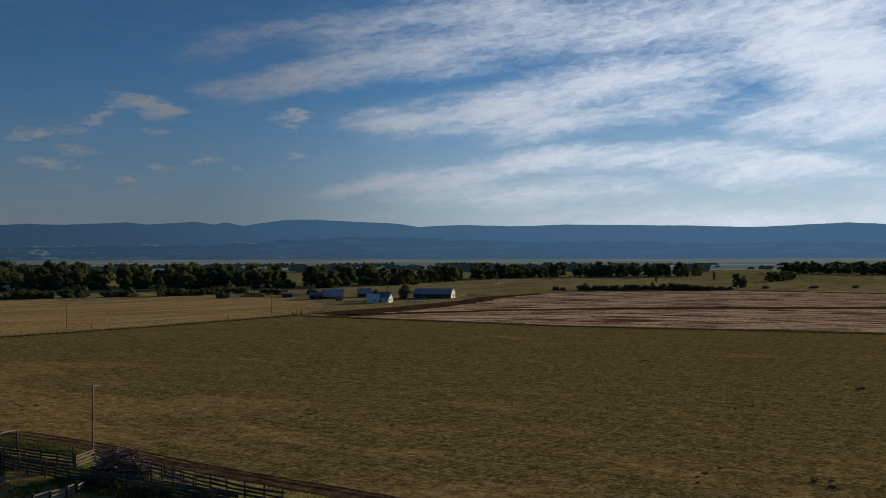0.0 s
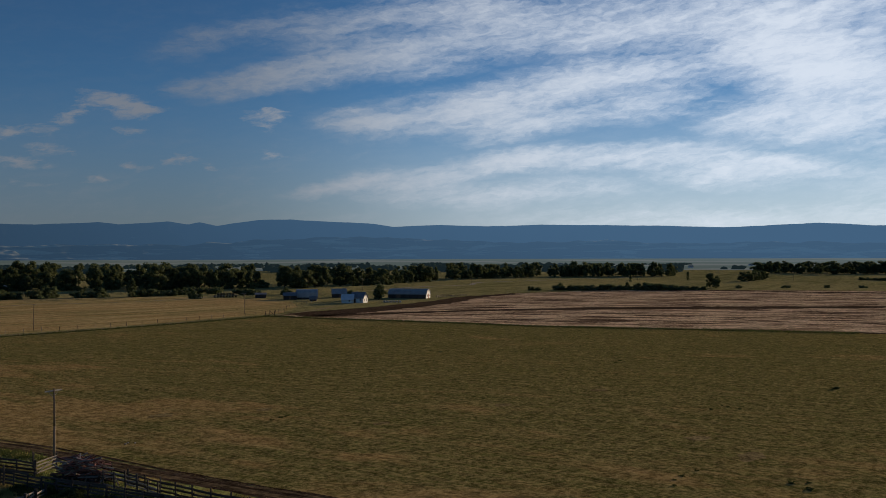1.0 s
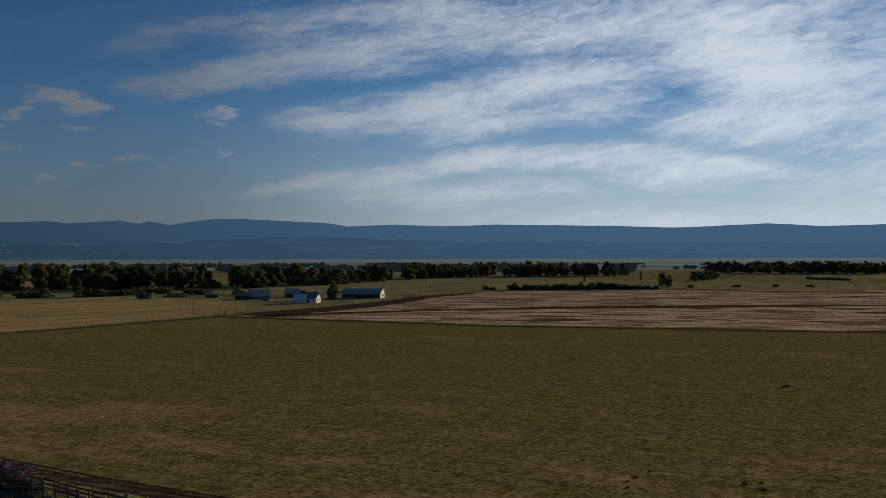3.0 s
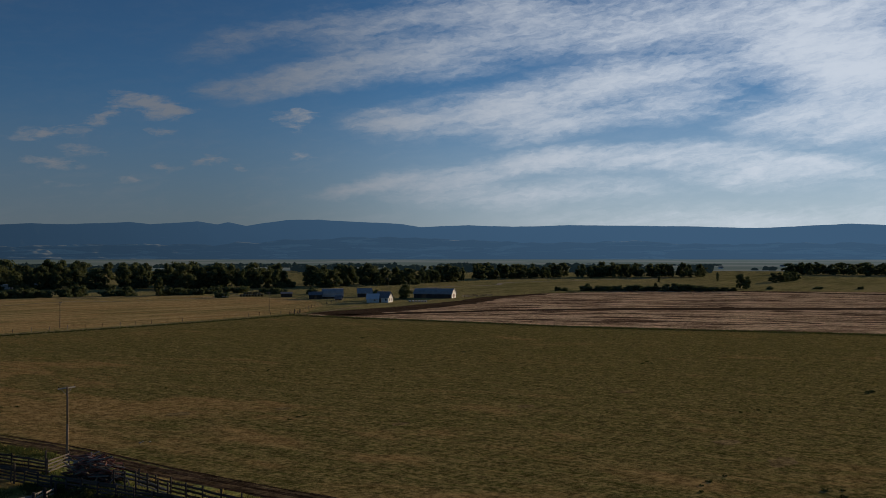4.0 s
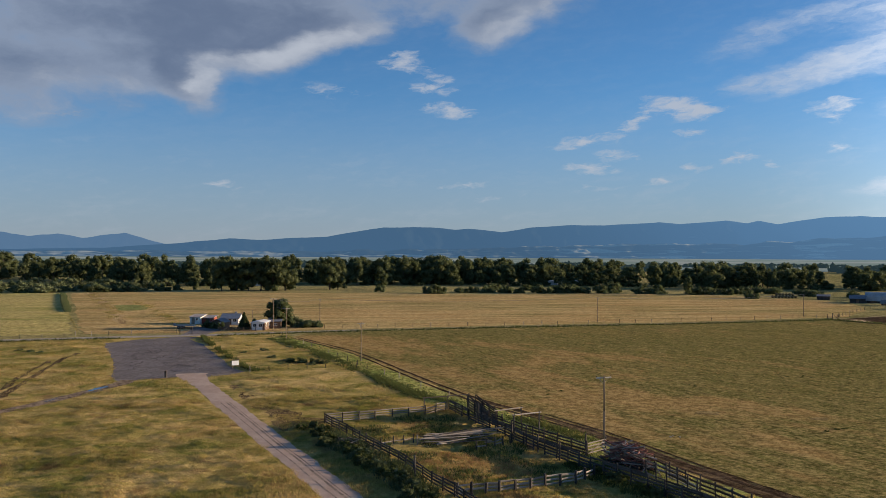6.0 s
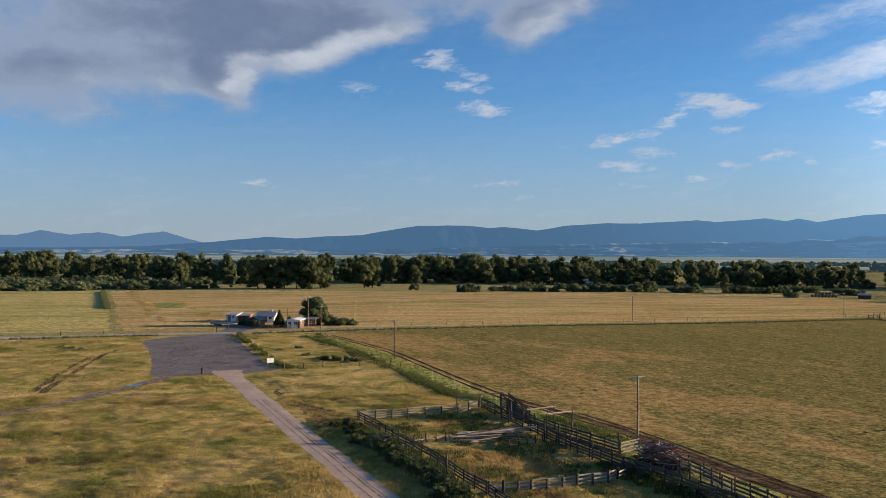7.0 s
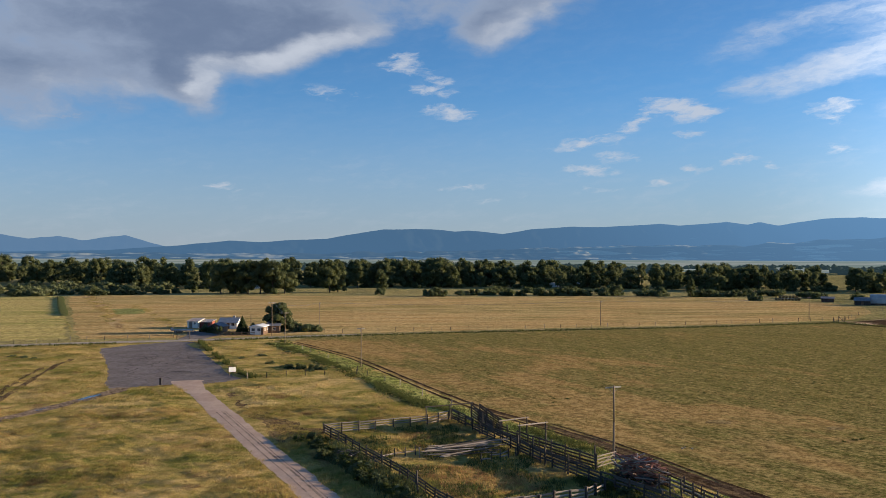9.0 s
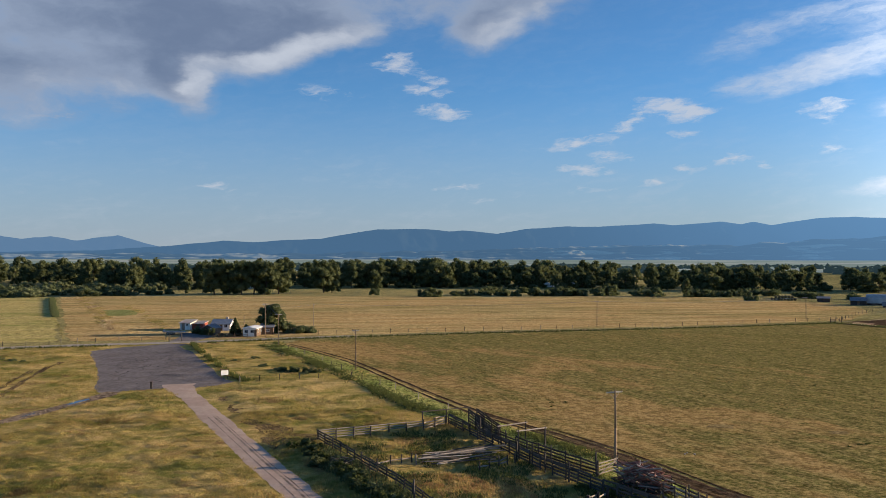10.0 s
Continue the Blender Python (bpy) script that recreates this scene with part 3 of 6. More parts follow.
def sheet(name, pts, z, mat, label, step=3.0, ragged=0.6, kind="structure"):
    """A level piece of land with a ragged edge."""
    outline = []
    for i, p in enumerate(pts):
        q = pts[(i + 1) % len(pts)]
        n = max(1, int(math.dist(p, q) / step))
        for j in range(n):
            x, y = p[0] + (q[0] - p[0]) * j / n, p[1] + (q[1] - p[1]) * j / n
            v = noise.noise_vector((x * 0.13, y * 0.13, z * 50)) + 0.6 * noise.noise_vector((x * 0.5, y * 0.5, z * 90))
            outline.append((x + v.x * ragged, y + v.y * ragged, z))
    bm = bmesh.new()
    bm.faces.new([bm.verts.new(v) for v in outline])
    bmesh.ops.recalc_face_normals(bm, faces=bm.faces)
    for f in bm.faces:
        if f.normal.z < 0:
            f.normal_flip()
    bmesh.ops.triangulate(bm, faces=bm.faces)
    ob = new(name, from_bm(name, bm, mat))
    return tagged(ob, label, name.replace("_", " "), kind=kind)


def ribbon(name, pts, width, z, mat, label, ragged=0.3, crown=0.0, step=1.5, category=""):
    """A road or strip along a line, a little higher in the middle, with ragged edges."""
    line = curve_points(pts, step)
    verts, faces = [], []
    for i, p in enumerate(line):
        d = (line[min(i + 1, len(line) - 1)] - line[max(i - 1, 0)]).normalized()
        side = Vector((-d.y, d.x, 0))
        w = width(i / (len(line) - 1)) if callable(width) else width
        for j, s in enumerate((-0.5, -0.22, 0, 0.22, 0.5)):
            off = s * w
            if abs(s) == 0.5:
                off += ragged * (noise.noise((p.x * 0.21, p.y * 0.21, s * 9 + z)) + 0.7 * noise.noise((p.x * 0.8, p.y * 0.8, s * 5)))
            verts.append((p.x + side.x * off, p.y + side.y * off, z + crown * (1 - (2 * s) ** 2)))
    for i in range(len(line) - 1):
        for j in range(4):
            a = i * 5 + j
            faces.append((a + 1, a, a + 5, a + 6))
    return tagged(new(name, mesh(name, verts, faces, mat, True)), label, category or name.replace("_", " "), kind="structure")


# ---- the land ----
bm = bmesh.new()
rings = [0, 60, 120, 200, 320, 500, 800, 1300, 2000, 3000, 4000, 4960]
loops = []
for r in rings[1:]:
    loops.append([bm.verts.new((r * math.cos(a * math.tau / 72), r * math.sin(a * math.tau / 72), 0)) for a in range(72)])
hub = bm.verts.new((0, 0, 0))
for a in range(72):
    bm.faces.new((hub, loops[0][a], loops[0][(a + 1) % 72]))
    for i in range(len(loops) - 1):
        bm.faces.new((loops[i][a], loops[i + 1][a], loops[i + 1][(a + 1) % 72], loops[i][(a + 1) % 72]))
tagged(new("ground", from_bm("ground", bm, PASTURE)), "wide flat valley floor of grazed pasture", "ground", kind="structure")


def polar(az_deg, dist):
    return (dist * math.sin(radians(az_deg)), dist * math.cos(radians(az_deg)))


TRACK_EDGE = [(-15, 236), (-1.4, 204), (4.4, 185.3), (13, 152.5), (19.4, 131.4), (25, 119), (29.4, 107.9), (32.6, 97.4), (35, 88.3), (38.6, 77), (42.3, 66.3), (60, 15), (74, -25)]
ROAD_LINE = [(-330, 168), (-200, 204), (-94.7, 230.5), (-68, 238), (-40, 245), (-5, 257), (42, 268.5), (79, 275), (120, 283.5), (182, 301), (225, 330)]
def rise(r):
    """The valley floor climbs gently towards the foot of the mountains."""
    return 15.0 * max(0.0, (r - 1700) / 2400) ** 1.6


far_rings = [1500, 1900, 2300, 2700, 3100, 3500, 3800, 4100, 4300]
far_verts = [(*polar(a, r + 40 * noise.noise((a * 0.3, r, 0))), 0.05 + rise(r)) for a in range(-60, 111, 2) for r in far_rings]
far_faces = [(i * 9 + j, (i + 1) * 9 + j, (i + 1) * 9 + j + 1, i * 9 + j + 1) for i in range(85) for j in range(8)]
tagged(new("valley_fields", mesh("valley_fields", far_verts, far_faces, FARLAND, True)), "far green and straw-coloured valley fields paled by a haze glow", "valley fields", kind="structure")
sheet("meadow", [(-330, 165), (-200, 200), (-94, 227), (-40, 242), (-18, 246)] + TRACK_EDGE + [(40, -60), (-200, -60), (-330, 40)], 0.02, MEADOW, "rough meadow of tall green and straw-dry grass")
sheet("hay_field", [(-16, 239), (-12, 250), (42, 264), (79, 270), (112, 277), (168, 292), (175, 271.6), (185.4, 250.4), (193.5, 228.4), (201, 208), (208, 189), (226, 158.4), (244, 131), (256, 108), (290, 40), (310, -25)]
      + TRACK_EDGE[::-1], 0.02, HAY, "mown hay field, green with brown dry patches")
sheet("dry_field", [(-74, 250), (-40, 252), (7, 264), (42, 273), (79, 280), (120, 288), (182, 306), (215, 345), (238, 392), (240, 426), (207, 488), (147, 506), (78, 500), (12, 513), (-54, 519), (-124, 535), (-158, 512)],
      0.02, TAN, "dry straw-coloured hay field", 5, 1.5)
sheet("green_field", [(-77, 250), (-100, 244), (-230, 213), (-340, 180), (-420, 480), (-212, 515), (-164, 516), (-108, 348)], 0.02, GREEN, "green and straw striped hay field", 5, 1.2)
sheet("ploughed_field", [(172, 294), (206, 303), (255, 317), (318, 351), (383, 371), (456, 364), (504, 331), (535, 288), (570, 243), (660, 120), (560, 40), (300, 40), (260, 108), (246, 132), (228, 160), (210, 191), (195, 230), (182, 262)],
      0.025, PLOUGH, "ploughed field with pale straw in swaths", 5, 1.5)
ribbon("bare_strip", [(178, 283), (230, 271), (276, 251), (318, 223), (388, 165), (470, 95)], lambda t: 14 - 5 * math.sin(t * 9), 0.045, SOIL, "dark strip of bare ploughed soil", 2.5, 0, 4, "soil strip")
ribbon("bare_strip", [(182, 290), (232, 304), (285, 326), (330, 352), (385, 369)], lambda t: 24 - 14 * t, 0.045, SOIL, "dark strip of bare ploughed soil", 2.5, 0, 4, "soil strip")
ribbon("bare_strip", [(440, 364), (500, 318), (522, 290), (530, 250), (560, 190)], lambda t: 7 + 10 * t, 0.045, SOIL, "dark strip of bare ploughed soil", 2.5, 0, 4, "soil strip")
ribbon("bare_strip", [(383, 372.5), (456, 365.5), (504, 332), (537, 288), (572, 243)], 3.5, 0.04, SOIL, "dark strip of bare ploughed soil", 1.0, 0, 4, "soil strip")
ribbon("bare_strip", [(169, 296), (176, 273), (186, 252), (195, 229), (203, 208), (210, 189), (228, 158), (246, 131), (258, 108), (292, 40)], 5, 0.055, SOIL, "dark strip of bare ploughed soil", 1.2, 0, 4, "soil strip")
ribbon("farm_lane", [(168, 296), (150, 290), (112, 279.5), (79, 272.5), (42, 265.5)], 1.6, 0.05, RUT, "grassy dark ditch line beside the road", 0.5, 0, 3, "ditch")
ribbon("field_lane", [(-2, 258), (42, 268.5), (79, 275), (120, 283.5), (182, 301), (225, 330)], 2.6, 0.045, field("dry_lane", ((0.26, 0.20, 0.11), (0.34, 0.27, 0.15), (0.40, 0.32, 0.2)), 0.4, 104, 2, 0.05), "dry grassy lane along the field edge", 0.5, 0, 2)
ribbon("county_road", ROAD_LINE[:6] + [(2, 259)], lambda t: 6.5 - 3.0 * t ** 6, 0.05, ROAD, "pale straight gravel road between the fields", 0.3, 0.12)
ribbon("valley_road", [(352, 470), (420, 505), (480, 512), (537, 553.7), (664, 563.7), (800, 575)], 4, 0.06, ROAD, "pale far gravel road across the pasture", 0.5, 0, 8)
sheet("gravel_lot", [(-61, 223.4), (-56, 232), (-46, 240), (-41, 240), (-42, 233), (-36.3, 219.8), (-29.5, 196), (-23.8, 176.1), (-19.8, 168), (-22.2, 164.0), (-27, 160.5), (-31.5, 161.1), (-38, 158), (-40.9, 157), (-43.4, 163), (-45.4, 172.7), (-52.1, 197)],
      0.03, LOT, "dark grey gravel parking lot with tyre marks", 1.5, 0.5)
TRACK_LINE = [(-29.4, 166), (-28, 160), (-18.7, 133), (-9.95, 107), (-5.1, 93), (-1.4, 82), (3.4, 69.5), (16, 40)]
ribbon("gravel_track", TRACK_LINE + [(40, -10)], lambda t: 3.5 + 2.6 * max(0.0, 1 - t * 14), 0.034, TRACK, "pale two-wheel gravel track through the meadow", 0.3, 0.02, 0.7)
WORN = field("worn_gravel", ((0.27, 0.20, 0.15), (0.32, 0.245, 0.185), (0.38, 0.30, 0.225)), 0.1, 19, 0.5, 0.1, 0.2, 0.05)
for off, w in ((-0.62, 0.16), (0.2, 0.26), (0.62, 0.14)):
    ribbon("wheel_rut", [(x + off * 0.93, y + off * 0.36) for x, y in TRACK_LINE[2:]], w, 0.058, WORN, "thin dark wheel rut along the gravel track", 0.07, 0, 0.8)
for off in (-0.85, 0.85):
    ribbon("wheel_rut", [(x + off * 0.95, y + off * 0.3) for x, y in TRACK_EDGE], 0.62, 0.05, SOIL, "brown wheel rut along the field edge", 0.2, 0, 1.0)
ribbon("rut_band", [(x + 0.3 + 0.06 * i, y) for i, (x, y) in enumerate(TRACK_EDGE[4:])], lambda t: 0.8 + 4.5 * min(t, 0.5), 0.04, RUT, "band of bare brown earth along the field edge", 0.5, 0, 1.0, "earth band")
for off in (-1.9, 2.0):
    ribbon("wheel_rut", [(x + off * 0.95, y + off * 0.3) for x, y in TRACK_EDGE[5:]], 0.4, 0.05, SOIL, "brown wheel rut along the field edge", 0.2, 0, 1.0)
ribbon("grass_verge", [(x - 4.2, y - 1.5) for x, y in TRACK_EDGE], 6.2, 0.03, VERGE, "lush green verge between meadow and field ruts", 1.2, 0.1, 1.2)
ribbon("broken_bank", [(-148.5, 516.6), (-108.5, 399), (-89.4, 340.7), (-71.7, 285.1)], lambda t: 6 - 3 * t, 0.03, field("dry_bank", ((0.30, 0.20, 0.095), (0.40, 0.285, 0.14), (0.52, 0.39, 0.2)), 0.3, 20, 2, 0.08, 0.6, 0.6), "broken pale bank across the dry field", 2.2, 0.02, 1.5)
ribbon("earth_lane", [(-58, 110), (-54, 118), (-50.6, 124), (-48, 128.5), (-45.4, 135), (-42.2, 143.5), (-39.5, 153.5), (-38.5, 158)], 2.8, 0.05, field("lane_earth", ((0.15, 0.11, 0.075), (0.21, 0.155, 0.105), (0.29, 0.22, 0.155)), 0.3, 20, 0.8, 0.1), "muddy lane with puddles in the meadow", 0.6, 0, 1.0)
ribbon("wheel_rut", [(-53.5, 140), (-55, 150), (-56.2, 158), (-58, 172), (-60, 188), (-60.5, 202)], 1.0, 0.05, RUT, "dark wheel rut worn into the meadow", 0.6, 0, 1.0)
ribbon("wheel_rut", [(-55.6, 141), (-57, 151), (-58.3, 159), (-60.2, 172.5), (-62, 188)], 0.9, 0.05, RUT, "dark wheel rut worn into the meadow", 0.7, 0, 1.0)
sheet("puddle", [(-42.4, 145.5), (-41.6, 145.4), (-40.8, 148), (-40.2, 150.2), (-40.7, 150.8), (-41.7, 148.6)], 0.075, WATER, "still puddle reflecting the sky", 0.6, 0.3)
sheet("puddle", [(-45.6, 135.6), (-45.2, 135.6), (-44.4, 138.2), (-44.6, 138.6)], 0.075, WATER, "still puddle reflecting the sky", 0.5, 0.25)
sheet("pond", [(-101.9, 388), (-96, 394), (-88, 391), (-81.3, 360), (-84, 354), (-90.5, 352)], 0.05, field("pond_weed", ((0.20, 0.22, 0.07), (0.26, 0.26, 0.09), (0.32, 0.30, 0.12)), 0.1, 0, 3.0, 0.05), "shallow weedy green hollow", 2, 0.8)
STRAW = field("cut_straw", ((0.21, 0.15, 0.066), (0.26, 0.19, 0.085), (0.33, 0.25, 0.12)), 0.3, 19.4, 0.8, 0.05)
for x, y, w in ((64, 113.1, 1.1), (93.6, 59.1, 1.2), (88.9, 49.6, 1.6), (49.9, 118.9, 1.3), (69.4, 93.4, 0.9), (92, 92.3, 1.0), (114.5, 91.7, 1.3)):
    sheet("straw_patch", [(x + w * 1.5 * math.cos(a) + 0.3 * w * math.sin(3 * a), y + w * math.sin(a)) for a in (math.tau * i / 14 for i in range(14))], 0.035, STRAW, "pale patch of cut straw in the hay field", 0.5, 1.1)
ribbon("bare_patch", [(-19.5, 151), (-15, 138), (-9.5, 124), (-5.5, 114)], lambda t: 2.0 + 2.2 * t, 0.03, RUT, "dry brown weedy margin beside the track", 1.4, 0, 1.0)
sheet("bare_patch", [(-10.5, 117.5), (-7, 120.5), (-3.6, 119), (-3.4, 116), (-6, 112), (-8.6, 110.5)], 0.04, RUT, "trampled bare earth beside the track", 0.8, 0.6)
tyre = random.Random(12)
for i in range(330):   # curved tyre marks on the lot
    cx, cy, r0, a0 = tyre.uniform(-53, -24), tyre.uniform(166, 228), tyre.uniform(2, 6), tyre.uniform(0, math.tau)
    arc = [(cx + r0 * math.cos(a0 + j * 0.22), cy + 1.2 * r0 * math.sin(a0 + j * 0.22)) for j in range(6)]
    if i % 2:
        continue
    if all(-51 + (198 - y) * 0.26 < x < -31 - (y - 198) * 0.32 and 164 < y < 230 for x, y in arc):
        ribbon("tyre_mark", arc, 0.24, 0.045, TYRE, "dark curved tyre mark in gravel", 0.2, 0, 0.8)
ribbon("farmyard_drive", [(-44, 244), (-43, 250), (-42.5, 262), (-44, 273)], lambda t: 6 + 5 * t, 0.06, LOT, "grey gravel drive into the farmyard", 0.4, 0, 1.5)

# ---- mountains ----
RIDGE = [(-60, 0.5), (-30, 0.22), (-20, 0.3), (-15, 0.42), (-11.74, 0.67), (-9.49, 0.87), (-7.73, 1.07), (-5.95, 0.97), (-3.78, 1.13), (-1.58, 1.22), (0.63, 1.61), (2.11, 1.84), (5.08, 1.88), (6.75, 1.70), (7.68, 1.80), (9.89, 1.57), (11.54, 1.85),
         (14.4, 2.05), (16.5, 2.0), (19.9, 2.21), (21.1, 2.06), (24, 2.28), (25.2, 2.1), (25.9, 2.25), (27, 2.03), (29.5, 2.42), (31.6, 2.45), (34, 2.34), (37, 2.2), (38.3, 2.0), (41.4, 2.11), (44.2, 2.0), (48, 2.11), (55.5, 1.98), (59.5, 1.81), (64.9, 2.01), (68, 1.8), (80, 2.0), (110, 1.6)]
FAR_RIDGE = [(-60, 0.9), (-35, 0.8), (-27, 1.15), (-22.46, 1.04), (-21.12, 1.32), (-19.43, 1.05), (-17.86, 1.2), (-16.58, 1.01), (-14.95, 1.24), (-14.12, 1.29), (-12.94, 0.98), (-11.7, 0.67), (-9, 0.45), (0, 0.3)]
FOOT_RIDGE = [(-40, 0.2), (-2, 0.25), (8, 0.5), (14, 0.7), (20, 0.85), (25, 0.8), (30, 1.15), (36, 1.35), (42, 1.1), (46, 0.95), (52, 1.05), (58, 0.8), (64, 0.9), (70, 0.7), (90, 0.8)]


def mountain(name, table, near, far, mat, label, az0, az1, gully, seed, base=12.0, rough=0.03):
    """A range: spurs and gullies run from the foot up to a measured skyline, and down behind it."""
    xs, ys = zip(*table)
    n, rows = int((az1 - az0) / 0.12), 22
    verts, faces = [], []
    for i in range(n + 1):
        a = az0 + (az1 - az0) * i / n
        top = math.tan(radians(np.interp(a, xs, ys) + rough * noise.noise((a * 0.7, seed, 0)) + 0.3 * rough * noise.noise((a * 2.1, seed, 0)) + 0.012 * noise.noise((a * 7.0, seed, 3)))) * far + 22.3
        for j in range(rows + 1):
            t = j / rows
            if j == rows:
                r, z = min(far + 60, 4965), -5
            else:
                t = j / (rows - 1)
                r = near + (far - near) * t
                spur = noise.fractal((a * 0.55 + t * 0.9, t * 1.3, seed), 0.9, 2.0, 4)
                sharp = abs(noise.noise((a * 1.3 - t * 0.7, t * 0.8, seed + 5)))
                z = top * (t ** 1.25) + gully * math.sin(math.pi * min(1, t)) ** 0.7 * (spur * 0.6 - sharp * 0.3) * top
                z = base + z * (1 - base / max(top, base + 1)) if j else base - 3
                z = base + 0.5 * ((z - base) + math.sqrt((z - base) ** 2 + 60.0 * (1 - t))) if j else z
            x, y = polar(a, r)
            verts.append((x, y, z))
    for i in range(n):
        for j in range(rows):
            b0 = i * (rows + 1) + j
            faces.append((b0, b0 + rows + 1, b0 + rows + 2, b0 + 1))
    return tagged(new(name, mesh(name, verts, faces, mat, True)), label, "mountain range", kind="structure")


mountain("backdrop_far_range", FAR_RIDGE, 4820, 4930, FARHILL, "distant mountain range in a painted pale blue haze glow", -60, 0, 0.25, 3.3, 12.0, 0.09)
mountain("backdrop_mountain_range", RIDGE, 4230, 4800, HILL, "long wooded mountain ridge in a painted blue haze glow", -60, 110, 0.32, 7.7)
mountain("backdrop_foothills", FOOT_RIDGE, 3950, 4220, FOOTHILL, "dark wooded foothills below the ridge in painted haze", -40, 90, 0.5, 1.1, 12.0, 0.16)


# ---- trees and bushes ----
ball = bmesh.new()
bmesh.ops.create_icosphere(ball, subdivisions=1, radius=1.0)
ICO, ICOTRI = np.array([v.co[:] for v in ball.verts]), np.array([[v.index for v in f.verts] for f in ball.faces])
ball.free()


def leaf_cloud(rnd, clusters, per, size, mat, name, domed=True, core=0.74):
    """Leaves as small bent cards round uneven leafy clumps."""
    g = np.random.default_rng(rnd.randrange(10 ** 6))
    co, loops, count = [], [], 0
    for c, radius in clusters:
        squash = np.array((1, 1, 0.88))
        lump = ICO * (1 + g.normal(scale=0.13, size=(len(ICO), 1))) * radius * core * squash + np.array(c)
        if c[2] > 0:
            lump[:, 2] = np.maximum(lump[:, 2], 0.02)
        d = g.normal(size=(per, 3))
        d /= np.linalg.norm(d, axis=1)[:, None]
        if domed:
            d[:, 2] = np.where(d[:, 2] < -0.5, -d[:, 2], d[:, 2])
        pts = np.array(c) + d * radius * g.uniform(0.78, 1.08, (per, 1)) * squash
        pts[:, 2] = np.maximum(pts[:, 2], 0.05)
        nrm = d + g.normal(scale=0.6, size=d.shape)
        nrm /= np.linalg.norm(nrm, axis=1)[:, None]
        u = np.cross(nrm, g.normal(size=d.shape))
        u /= np.linalg.norm(u, axis=1)[:, None]
        v = np.cross(nrm, u)
        s = size * g.uniform(0.6, 1.3, (per, 1))
        cards = np.stack([pts - u * s - v * s * 0.6, pts + u * s * 0.9 - v * s * 0.4, pts + u * s * 0.2 + v * s], 1).reshape(-1, 3)
        co += [lump, cards]
        loops += [ICOTRI.ravel() + count, np.arange(len(cards)) + count + len(lump)]
        count += len(lump) + len(cards)
    return quick(name, np.concatenate(co), np.concatenate(loops), 3, mat)


def bush(seed, height, width, mat, clusters=30, per=40, size=0.2):
    """A rounded shrub that stands on the ground: short stems and a dome of leafy clumps."""
    rnd = random.Random(seed)
    bm = bmesh.new()
    for i in range(5):
        a = math.tau * i / 5
        tube(bm, (0, 0, -0.1), (width * 0.25 * math.cos(a), width * 0.25 * math.sin(a), height * 0.5), 0.09, 0.04, 5)
    cl = []
    for i in range(clusters):
        a, e = rnd.uniform(0, math.tau), math.asin(rnd.uniform(0.02, 0.98))
        r = rnd.uniform(0.45, 0.86) if i % 4 else 0.3
        k0 = rnd.uniform(0.17, 0.27) * (height * 0.55 + width * 0.3) * 0.9
        cl.append(((r * width * 0.5 * math.cos(e) ** 0.7 * math.cos(a), r * width * 0.5 * math.cos(e) ** 0.7 * math.sin(a), r * (height - k0 * 0.4) * math.sin(e)), k0))
    return from_bm("trunk", bm, BARK, True), leaf_cloud(rnd, cl, per, size, mat, "crown", False)


def broadleaf(seed, height, width, mat, clusters=44, per=30, low=0.16, size=0.5, lean=0.0):
    """Trunk with limbs and a crown of clumps, as two meshes in metres."""
    rnd = random.Random(seed)
    bm = bmesh.new()
    r0 = height * 0.022

    def limb(path, r_base, r_tip, sides, joint=None):
        rings = []
        for i, p in enumerate(path):
            r = r_base + (r_tip - r_base) * i / (len(path) - 1)
            rings.append([bm.verts.new((p.x + r * math.cos(math.tau * j / sides), p.y + r * math.sin(math.tau * j / sides), p.z)) for j in range(sides)])
        for a, b in zip(rings, rings[1:]):
            for j in range(sides):
                bm.faces.new((a[j], a[(j + 1) % sides], b[(j + 1) % sides], b[j]))
        bm.faces.new(rings[-1])
        if joint:   # grown into the trunk
            bm.faces.new((rings[0][0], rings[0][1], joint))
        return rings

    bend = [Vector((0, 0, -0.02 * height))]
    for i in range(1, 6):
        bend.append(Vector((rnd.uniform(-0.03, 0.03) * height + lean * i, rnd.uniform(-0.03, 0.03) * height, height * 0.15 * i)))
    trunk = limb(bend, r0, r0 * 0.18, 7)
    cl = []
    for i in range(clusters):
        t = rnd.random() ** 0.9
        z = height * (low + (0.92 - low) * t)
        prof = math.sin(math.pi * min(1, 0.27 + 0.66 * t)) ** 0.5
        a, r = rnd.uniform(0, math.tau), width * 0.5 * prof * math.sqrt(rnd.uniform(0.05, 1)) * rnd.uniform(0.75, 1.05)
        c = Vector((r * math.cos(a), r * math.sin(a), z))
        cl.append((tuple(c), rnd.uniform(0.11, 0.19) * (height * 0.45 + width * 0.55)))
        if i < 9:
            at = min(4, 1 + int(t * 4))
            limb([bend[at], bend[at].lerp(c, 0.5) + Vector((0, 0, height * 0.02)), c], r0 * 0.4, r0 * 0.1, 5, trunk[at][i % 7])
    return from_bm("trunk", bm, BARK, True), leaf_cloud(rnd, cl, per, size, mat, "crown", low > 0.05)


